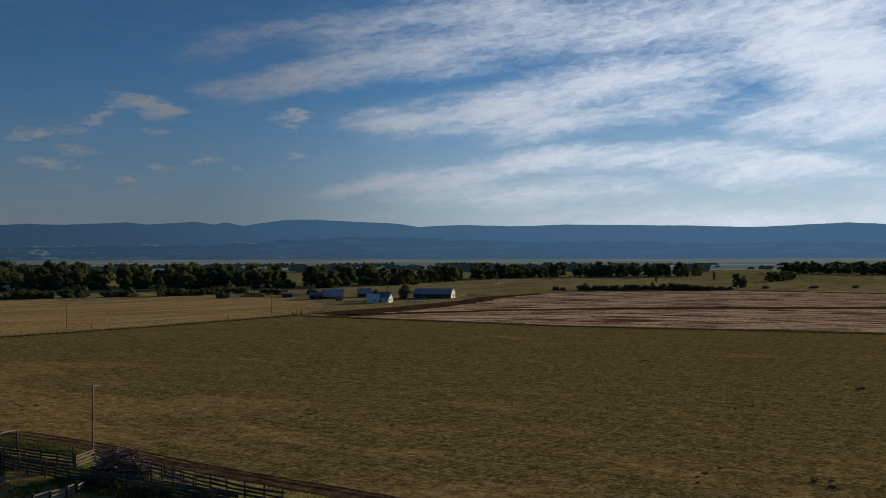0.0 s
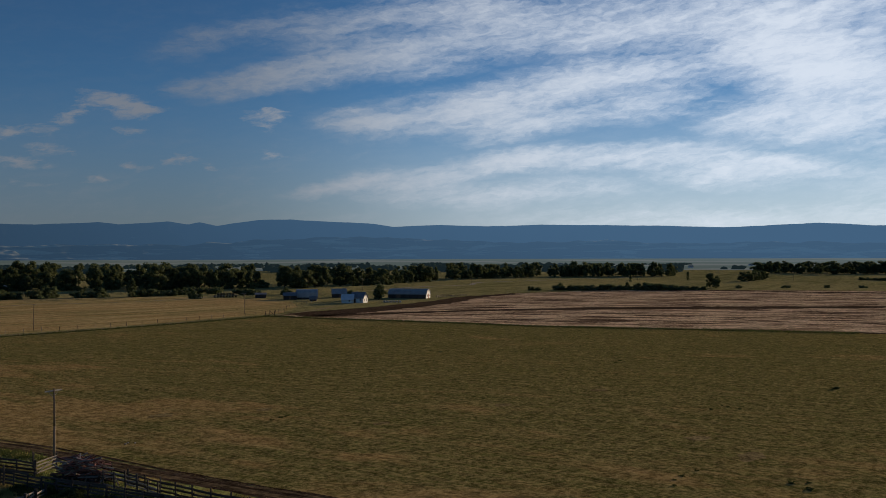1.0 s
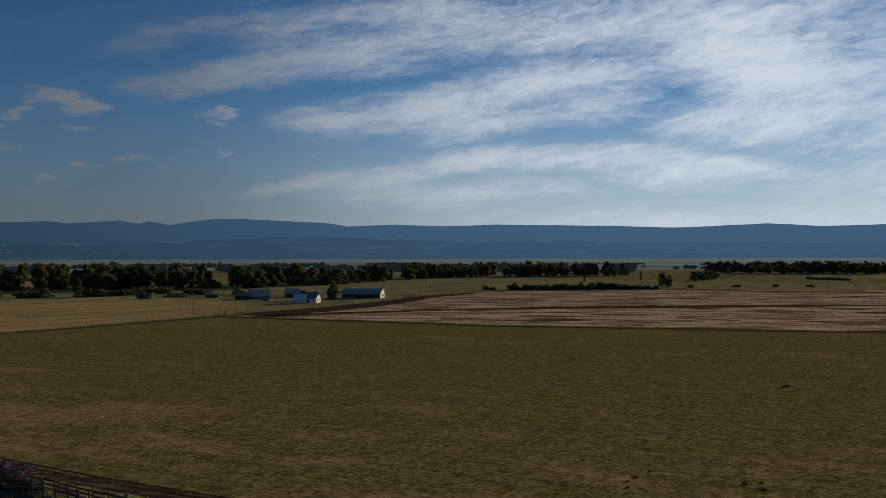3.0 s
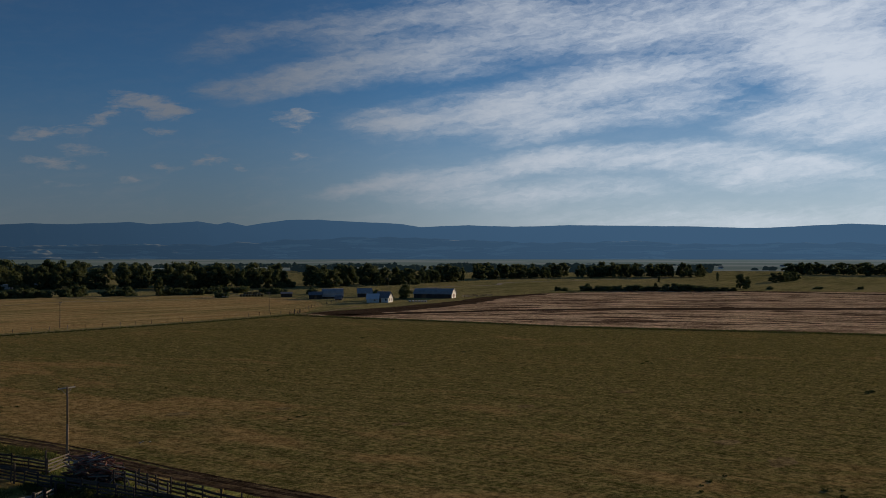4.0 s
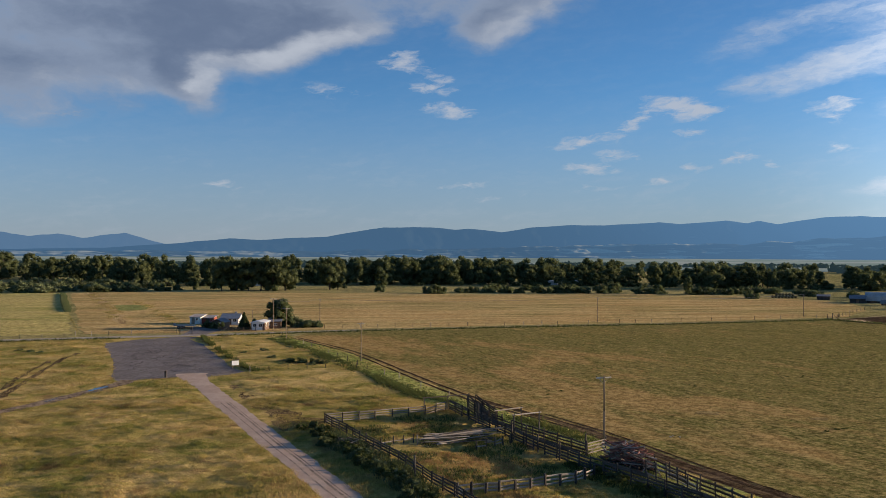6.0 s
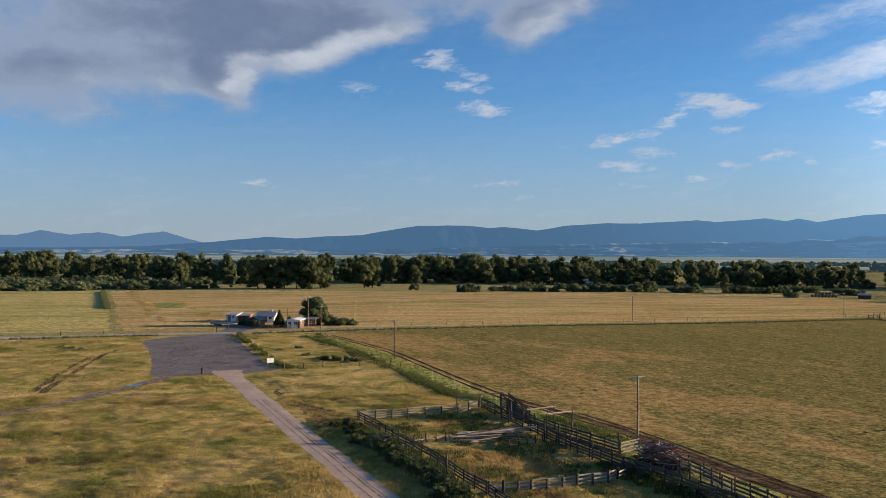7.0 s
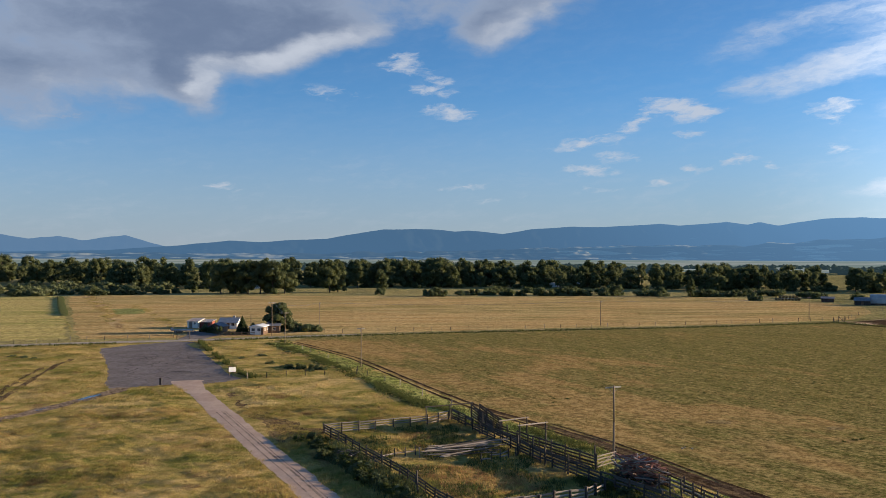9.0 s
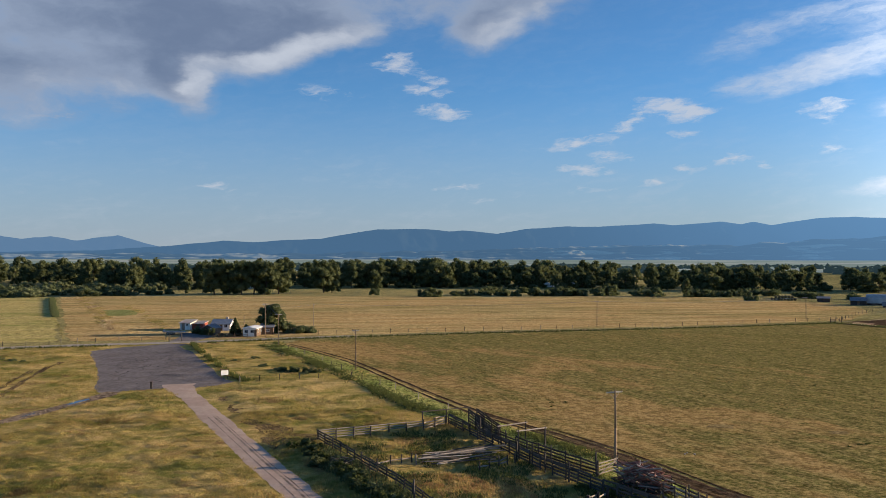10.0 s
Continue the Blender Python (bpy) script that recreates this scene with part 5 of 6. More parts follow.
tufts("corral_grass", p, 0.15, 0.5, 6, 0.05, 0.4, WEED, "lush green grass and weeds inside the corral", 14)
p = np.array([(v.x - 2.6 + g.normal(0, 0.5), v.y - 0.9 + g.normal(0, 0.5)) for v in edge_line for _ in range(2)])
tufts("edge_weeds", p[[noise.noise((x * 0.2, y * 0.2, 6)) > -0.2 for x, y in p]], 0.2, 0.6, 6, 0.05, 0.35, WEED, "rank green weeds on the outer verge", 15)
for i in range(46):   # weeds crowding the strip between track and corral
    t = i / 45
    x, y = np.interp(t, [0, 0.5, 1], [-4.6, 1.6, 8.6]) + rnd.uniform(-1.9, 0.5), np.interp(t, [0, 0.5, 1], [113, 94, 75]) + rnd.uniform(-1, 1)
    plant("weed_clump", rnd.choice(WEEDBUSHES + DARKBUSHES[:1]), x, y, rnd.uniform(0.5, 1.3), 4, "dark leafy weed clump beside the corral fence", "weeds", "corral weed clumps", rnd, rnd.uniform(0.9, 1.4))
for i in range(16):
    x, y = 25 + rnd.uniform(-1.2, 1.2) + i * 0.5, 87 - i * 1.25 + rnd.uniform(-0.6, 0.6)
    plant("weed_clump", rnd.choice(WEEDBUSHES + DARKBUSHES[:1]), x, y, rnd.uniform(0.7, 1.3), 4, "dark leafy weed clump beside the corral fence", "weeds", "corral weed clumps", rnd, rnd.uniform(0.9, 1.3))
for x, y, h in ((134.1, 154.7, 0.5), (83.1, 153.4, 0.45), (75.6, 49.7, 0.5), (61.9, 105.6, 0.4), (144.7, 65.6, 0.6), (58.2, 144.7, 0.4), (115, 67.9, 0.5), (95.8, 99.9, 0.35), (150.9, 113.1, 0.5), (100.2, 138.5, 0.4), (80.1, 39.4, 0.5), (133.9, 197.2, 0.5), (33.7, 139.2, 0.4)):
    for j in range(4):
        plant("weed_clump", rnd.choice(WEEDBUSHES), x + rnd.gauss(0, 1.8), y + rnd.gauss(0, 1.2), h * rnd.uniform(0.25, 0.6), 4, "low green weeds in the hay field", "weeds", "hay field weeds", rnd, rnd.uniform(1.5, 2.6))
for x, y, h in ((-12.4, 181.4, 1.2), (-10, 180.4, 1.5), (-7.4, 180, 1.4), (-5.6, 179.2, 1.0)):
    plant("willow_bush", rnd.choice(DARKBUSHES), x, y, h, 4, "low dark green bush in meadow grass", "bush", "meadow bushes", rnd, 1.5)
# sage and weeds in the meadow
for x, y, h, w in ((-72, 205, 0.9, 2), (-75, 207, 0.8, 2), (-69, 203, 0.7, 2), (-17, 190, 1.1, 1.6), (-13, 184, 1.2, 1.8), (-8, 177, 1.0, 1.6), (-6, 180, 0.9, 1.6), (-20, 205, 0.9, 1.8), (-15, 212, 0.8, 1.6), (-24, 200, 0.8, 1.5), (1, 96, 1.6, 1.1), (3, 91, 1.5, 1.2), (-1, 104, 1.4, 1.2), (4.5, 86, 1.6, 1.1), (6, 81, 1.7, 1.1)):
    plant("sage_bush", rnd.choice(PALEBUSHES), x, y, h * 0.8, 4, "low grey-green sage bush in meadow grass", "bush", "sage bushes", rnd, w)


# ---- the corral ----
def plank_fence(pts, post_h, rail_zs, mat, post_mat, label, seed, gap=2.3, post_w=0.16, rail_h=0.14, sag=0.05, missing=0.06):
    """A fence of posts and rails along a line; rails sag, tilt and here and there are gone."""
    rnd = random.Random(seed)
    at = Vector((*pts[0], 0))
    ob = thing("corral_fence", label, "fence", Matrix.Translation(at), "corral fences")
    line = [Vector((*p, 0)) for p in pts]
    posts = []
    for a, b in zip(line, line[1:]):
        n = max(1, round((b - a).length / gap))
        posts += [a + (b - a) * (i / n) for i in range(n)]
    posts.append(line[-1])
    for p in posts:
        q = p - at
        beam("post", ob, q + Vector((0, 0, -0.3)), q + Vector((rnd.uniform(-0.08, 0.08), rnd.uniform(-0.08, 0.08), post_h * rnd.uniform(0.9, 1.12))), post_w, post_w * rnd.uniform(0.8, 1.1), post_mat, rnd)
    for p, q in zip(posts, posts[1:]):
        d = (q - p).normalized()
        side = Vector((-d.y, d.x, 0)) * 0.1
        for z in rail_zs:
            if rnd.random() < missing:
                continue
            a = p - at + side - d * 0.12 + Vector((0, 0, z + rnd.uniform(-sag, sag)))
            b = q - at + side + d * 0.12 + Vector((0, 0, z + rnd.uniform(-sag, sag)))
            beam("rail", ob, a, b, 0.05, rail_h * rnd.uniform(0.85, 1.1), mat, rnd)
    return ob


RAILS = (0.3, 0.62, 0.94, 1.24)
plank_fence([(-3.4, 115.2), (-0.5, 107.7), (1.7, 101.5), (5, 92.8), (7.7, 83.5), (9.4, 79), (12.5, 68)], 1.4, RAILS, WOOD, WOOD, "weathered grey plank corral fence in tall weeds", 1, rail_h=0.18)
plank_fence([(-3.3, 115.4), (3.2, 117.6), (10.2, 120.3), (13.4, 123.4)], 1.3, RAILS, PALEWOOD, WOOD, "silver-grey plank fence closing the corral", 2, missing=0.1)
plank_fence([(13.9, 123.6), (16.3, 113.6), (18.7, 105.2), (20.6, 97.5), (22.3, 93.3), (24.4, 87.5), (26.9, 82), (28.7, 77.6), (32, 69)], 1.55, (0.3, 0.62, 0.95, 1.28, 1.48), WOOD, WOOD, "tall dark plank fence of the corral alley", 3, rail_h=0.21)
plank_fence([(18.4, 112.8), (20.9, 105.8), (22.7, 101.5), (25.8, 94.1)], 1.6, (0.35, 0.7, 1.05, 1.4), WOOD, WOOD, "tall dark plank fence of the corral alley", 4, rail_h=0.21)
plank_fence([(9.7, 79.3), (13.8, 80.2), (18.4, 81.7), (21.7, 82.9), (24.2, 85.4)], 1.25, (0.35, 0.68, 1.02), PALEWOOD, WOOD, "silver-grey plank fence with broad posts", 5, 1.5, 0.26, 0.2, 0.08, 0.12)
plank_fence([(3.4, 100.3), (4.9, 101.3), (7.3, 102.5)], 1.1, (0.55,), PALEWOOD, WOOD, "broken low fence with one grey rail", 6, 1.4)
plank_fence([(29.6, 91.6), (31.0, 86.8), (32.0, 81.2), (33.6, 74.2), (35.8, 67.5)], 1.7, (0.4, 0.8, 1.2), WOOD, WOOD, "tall dark plank fence beside the log pile", 7, 2.6, rail_h=0.22)
plank_fence([(14.2, 98.0), (16.5, 99.4), (18.6, 101.0)], 1.15, (0.4, 0.8), PALEWOOD, WOOD, "half-fallen silver-grey fence inside the corral", 8, 1.3, missing=0.25, sag=0.2)
plank_fence([(29.4, 84.9), (30.9, 80.2), (31.3, 76.5)], 1.9, (0.4, 0.8, 1.2, 1.6), PALEWOOD, WOOD, "tall pale sorting pen panels", 9, 1.6, missing=0.3)

rnd = random.Random(40)


def frame_gate(a, b, c, h, mat, label):
    """Two or three tall posts joined by a beam on top."""
    at = Vector((*a, 0))
    ob = thing("gate_frame", label, "gate frame", Matrix.Translation(at), "corral gate frames")
    for p in (a, b) + ((c,) if c else ()):
        q = Vector((*p, 0)) - at
        beam("post", ob, q + Vector((0, 0, -0.3)), q + Vector((rnd.uniform(-0.06, 0.06), 0, h + 0.12)), 0.17, 0.17, WOOD, rnd)
    end = Vector((*(c or b), 0)) - at
    d = end.normalized() * 0.25
    beam("crossbeam", ob, Vector((0, 0, h)) - d, end + d + Vector((0, 0, h + rnd.uniform(-0.1, 0.1))), 0.13, 0.15, mat, rnd)
    return ob


frame_gate((10.3, 123.4), (13.7, 124.3), (17.0, 126.2), 1.9, WOOD, "grey wooden gate frame over the corral entrance")
frame_gate((18.5, 110.9), (22.3, 113.2), None, 2.2, PALEWOOD, "pale beam on tall posts over the alley")
frame_gate((20.2, 107.3), (23.8, 109.0), None, 2.3, PALEWOOD, "pale beam on tall posts over the alley")
for x, y, h in ((16.7, 113.9, 2.7), (18.8, 101.1, 2.4), (20.2, 99.5, 2.5), (20.9, 96.4, 2.1), (22.4, 92.4, 2.1), (6.3, 85.9, 2.4), (26.6, 97.2, 1.9), (23.1, 105.9, 1.6)):
    ob = thing("fence_post", "tall weathered post standing in the corral", "post", Matrix.Translation((x, y, 0)), "tall corral posts")
    beam("post", ob, (0, 0, -0.3), (rnd.uniform(-0.06, 0.06), rnd.uniform(-0.06, 0.06), h), 0.19, 0.18, WOOD, rnd)

# loading chute: a boarded ramp between two sloping sides
chute = thing("loading_chute", "dark boarded cattle loading chute with a sloping ramp", "loading chute", Matrix.Translation((16.1, 120.2, 0)))
axis = Vector((2.3, -7.0, 0)).normalized()
across = Vector((-axis.y, axis.x, 0))
for s in (0, 1.25):
    for i in range(4):
        p = axis * (i * 2.1) + across * s
        beam("post", chute, p + Vector((0, 0, -0.3)), p + Vector((0, 0, 2.75 - 0.38 * i)), 0.16, 0.16, WOOD, rnd)
    for j in range(6):
        z = 0.5 + j * 0.36
        beam("side_board", chute, across * (s + 0.09) + Vector((0, 0, z + 0.30)), axis * 6.4 + across * (s + 0.09) + Vector((0, 0, z * 0.72 - 0.15)), 0.04, 0.24, WOOD, rnd)
for i in range(14):
    p = axis * (0.2 + i * 0.42) + Vector((0, 0, 1.05 - i * 0.07))
    beam("ramp_board", chute, p, p + across * 1.25, 0.3, 0.05, BROWN, rnd)

# plank gate beside the pole
gate = thing("corral_gate", "pale plank gate standing beside the pole", "gate", Matrix.Translation((25.9, 94.2, 0)))
for i, p in enumerate(((0, 0), (2.75, 2.1))):
    beam("post", gate, (*p, -0.3), (*p, 1.75), 0.18, 0.18, WOOD, rnd)
for z in (0.35, 0.72, 1.09, 1.42):
    beam("plank", gate, (0.08, -0.05, z), (2.7, 1.95, z + 0.05), 0.05, 0.13, OLDWOOD, rnd)
beam("brace", gate, (0.15, -0.09, 0.3), (2.6, 1.82, 1.45), 0.04, 0.12, OLDWOOD, rnd)

# heap of fallen rails
heap = thing("rail_heap", "heap of fallen silver-grey fence rails in grass", "rail heap", Matrix.Translation((13, 102.6, 0)))
for i in range(26):
    u = i / 25
    x0, y0 = -5.6 + 2.6 * rnd.random() + 1.4 * u, -2.6 + 4.2 * u
    a = radians(rnd.uniform(4, 26) + 10 * u)
    n = rnd.uniform(6.0, 9.6)
    z = 0.18 + 0.65 * math.sin(u * math.pi) + rnd.uniform(0, 0.3)
    beam("rail", heap, (x0, y0, z), (x0 + n * math.cos(a), y0 + n * math.sin(a), max(0.1, z + rnd.uniform(-0.35, 0.45))), 0.12, 0.11, PALEWOOD if rnd.random() < 0.75 else WOOD, rnd)
beam("post", heap, (-5.3, -1.4, -0.2), (-5.35, -1.4, 1.25), 0.16, 0.15, PALEWOOD, rnd)
beam("post", heap, (-4.6, -0.9, -0.2), (-4.5, -0.95, 1.05), 0.16, 0.15, WOOD, rnd)

# brush pile by the fence
brush = thing("brush_pile", "tangled pile of grey branches in weeds", "brush pile", Matrix.Translation((-0.2, 101.5, 0)))
for i in range(26):
    a, z = rnd.uniform(0, math.tau), rnd.uniform(0.1, 0.8)
    c, d = Vector((rnd.gauss(0, 0.5), rnd.gauss(0, 0.7), z)), Vector((math.cos(a), math.sin(a), rnd.uniform(-0.3, 0.3))) * rnd.uniform(0.5, 1.1)
    p0, p1 = c - d, c + d
    p0.z, p1.z = max(0.05, p0.z), max(0.05, p1.z)
    beam("branch", brush, p0, p1, 0.06, 0.06, WOOD if rnd.random() < 0.6 else PALEWOOD, rnd)

# pile of logs and old posts
pile = thing("log_pile", "pile of faded red and grey poles and posts", "log pile", Matrix.Translation((28.7, 88.4, 0)))
long_way = Vector((2.2, -6.6, 0)).normalized()
wide_way = Vector((-long_way.y, long_way.x, 0))
for i in range(230):
    lay = rnd.random()
    u, v = rnd.uniform(-2.7, 2.5), rnd.gauss(0, 0.85) * (1 - lay * 0.5)
    z = 0.12 + lay * 2.5 * max(0.25, 1 - abs(v) / 2.6)
    mid = long_way * u + wide_way * v + Vector((0, 0, z))
    turn = rnd.gauss(0.5, 0.8)
    d = (long_way * math.cos(turn) + wide_way * math.sin(turn)) * rnd.uniform(0.6, 1.35) + Vector((0, 0, rnd.gauss(0, 0.26)))
    a, b = mid - d, mid + d
    a.z, b.z = max(a.z, 0.08), max(b.z, 0.08)
    # low poles get dark wood: the shade inside the pile is put into colour
    beam("pole", pile, a, b, 0.13, 0.13, rnd.choice((PALEWOOD, REDWOOD, REDWOOD, POLEWOOD) if lay > 0.45 else (WOOD, WOOD, REDWOOD)), rnd)
hoop = cord(bmesh.new(), [Vector((0.9 * math.cos(math.pi * j / 14), 0, 0.95 * math.sin(math.pi * j / 14))) for j in range(15)], 0.06, 6)
part("bent_rail", hoop, PALEWOOD, pile, "pale rail bent into a hoop", pose(1.2, -3.6, 0.1, 0, 0, -20))


# ---- poles ----
def utility_pole(x, y, h, turn, arm, label):
    ob = thing("utility_pole", label, "utility pole", pose(x, y, 0, 0, 0, turn), "utility poles")
    bm = bmesh.new()
    tube(bm, (0, 0, -0.4), (0.03, 0, h * 0.5), 0.135, 0.115, 10), tube(bm, (0.03, 0, h * 0.5), (0, 0, h), 0.115, 0.085, 10)
    part("shaft", bm, POLEWOOD, ob, "", None, True)
    if arm:
        z = h - 0.25
        part("crossarm", box(bmesh.new(), (0, 0.14, z), (arm, 0.10, 0.14), 0.015), ARMWOOD, ob, "sun-bleached crossarm")
        for s in (-1, 1):
            bm = bmesh.new()
            tube(bm, (s * arm * 0.3, 0.14, z - 0.06), (0, 0.13, z - 0.75), 0.02, 0.02, 5)
            part("brace", bm, RUSTSTEEL, ob)
        for s in (-0.45, -0.2, 0.45) if arm > 1.8 else (-0.42, 0.42):
            bm = bmesh.new()
            tube(bm, (s * arm, 0.14, z + 0.06), (s * arm, 0.14, z + 0.16), 0.02, 0.02, 6), tube(bm, (s * arm, 0.14, z + 0.15), (s * arm, 0.14, z + 0.26), 0.055, 0.035, 8)
            part("insulator", bm, PORCELAIN, ob)
    return ob


POLES = [(29.2, 98.8, 8.25, 18, 2.1), (2.0, 182.4, 8.2, 18, 1.5), (-17, 231.3, 8.3, 18, 1.9), (-22.6, 256.7, 9.6, 30, 1.9), (-9.8, 273.6, 8.6, -80, 1.6), (82.5, 287.3, 8.3, -80, 1.8), (168.5, 311, 8.3, -70, 1.6)]
for x, y, h, turn, arm in POLES:
    utility_pole(x, y, h, turn, arm, "weathered wooden utility pole with a crossarm")
for x, y in ((343, 470), (470, 498), (690, 500), (760, 380), (905, 470)):
    utility_pole(x, y, 8.5, -50, 1.6, "far wooden utility pole in the pasture")
for x, y, h in ((-31.6, 284, 4.6), (-27, 288, 6.8)):
    utility_pole(x, y, h, 0, 0, "thin bare wooden pole behind the farmyard")


def wire(a, b, za, zb, off):
    ob = thing("power_line", "thin aluminium power line strung between poles", "wire", Matrix.Translation((*a, za)), "power lines")
    bm = bmesh.new()
    p = [Vector((a[0] + (b[0] - a[0]) * t + off, a[1] + (b[1] - a[1]) * t, za + (zb - za) * t - 1.0 * 4 * t * (1 - t))) - Vector((*a, za)) for t in (i / 12 for i in range(13))]
    cord(bm, p, 0.012)
    part("cable", bm, WIRE, ob)


for i, j in ((2, 3), (3, 4), (4, 5), (5, 6)):
    for off in (-0.7, 0.7):
        wire(POLES[i][:2], POLES[j][:2], POLES[i][2] - 0.05, POLES[j][2] - 0.05, off)


# ---- wire fences ----
def wire_fence(pts, gap, h, label, seed):
    rnd = random.Random(seed)
    at = Vector((*pts[0], 0))
    ob = thing("wire_fence", label, "fence", Matrix.Translation(at), "wire fences")
    line = [p - at for p in curve_points(pts, gap)]
    for p in line:
        beam("post", ob, p + Vector((0, 0, -0.2)), p + Vector((rnd.uniform(-0.07, 0.07), rnd.uniform(-0.07, 0.07), h * rnd.uniform(0.85, 1.15))), 0.13, 0.13, WOOD if rnd.random() < 0.6 else PALEWOOD, rnd)
    for z in (0.4, 0.75, 1.08):
        bm = bmesh.new()
        cord(bm, [p + Vector((0.07, 0, z)) for p in line], 0.003, 3)
        part("strand", bm, DARKWALL, ob)
    return ob


wire_fence([(-8, 264.2), (24.5, 270.5), (61, 276.2), (100, 283.5), (147, 296.5), (185, 308)], 5.5, 1.3, "row of grey fence posts along the road", 1)
wire_fence([(-14.1, 224.6), (-5.1, 197.9), (3, 168.9), (8.5, 155.8), (11.5, 144.8), (15, 134)], 7.0, 1.1, "row of grey fence posts along the field edge", 2)
wire_fence([(-19, 167.5), (-12, 168.5), (-5, 169.5), (1, 170)], 3.2, 1.2, "short grey wire fence across the meadow", 3)
wire_fence([(-200, 207.5), (-150, 220), (-95, 234.5), (-76, 241)], 6, 1.2, "row of grey fence posts along the road", 4)
wire_fence([(-74, 244), (-66, 246.5), (-55, 250), (-49, 251.5)], 4, 1.2, "grey wire fence before the farmyard", 5)
wire_fence([(175, 300), (195, 325), (215, 347), (235, 365)], 7, 1.3, "grey fence posts along the farm lane", 6)
wire_fence([(318, 353), (350, 362), (383, 374), (420, 371)], 9, 1.2, "grey fence posts along the ploughed field", 7)

fg = thing("field_gate", "leaning wooden field gate posts with a brace", "gate", Matrix.Translation((170.2, 294.2, 0)))
for p, q in (((0, 0, -0.3), (0.1, 0, 2.3)), ((2.6, 0.9, -0.3), (2.6, 0.9, 1.7)), ((-2.4, -0.8, -0.3), (-2.4, -0.8, 1.5))):
    beam("post", fg, p, q, 0.26, 0.26, WOOD, rnd)
beam("brace", fg, (0.1, 0, 1.9), (2.6, 0.9, 0.3), 0.14, 0.14, WOOD, rnd)
for z in (0.5, 0.9, 1.3):
    beam("rail", fg, (-2.4, -0.8, z), (0, 0, z), 0.08, 0.12, WOOD, rnd)

# sign and marker post at the lot
sign = thing("notice_board", "plain white notice board on two dark posts", "sign", pose(-22.3, 171.7, 0, 0, 0, 24))
for x in (-0.55, 0.55):
    beam("post", sign, (x, 0, -0.3), (x, 0, 1.95), 0.10, 0.10, BROWN, rnd)
part("board", box(bmesh.new(), (0, -0.09, 1.22), (1.35, 0.04, 0.9), 0.01), SIGNWHITE, sign)
part("top_rail", box(bmesh.new(), (0, -0.06, 1.84), (1.7, 0.26, 0.07), 0.015), BROWN, sign, "dark brown wooden top rail")
mark = thing("marker_post", "short dark marker post at the lot edge", "post", Matrix.Translation((-33.2, 161.1, 0)))
part("post", box(bmesh.new(), (0, 0, 0.55), (0.32, 0.32, 1.2), 0.04), DARKWALL, mark)
part("cap", box(bmesh.new(), (0, 0, 1.18), (0.42, 0.42, 0.08), 0.02), BROWN, mark)


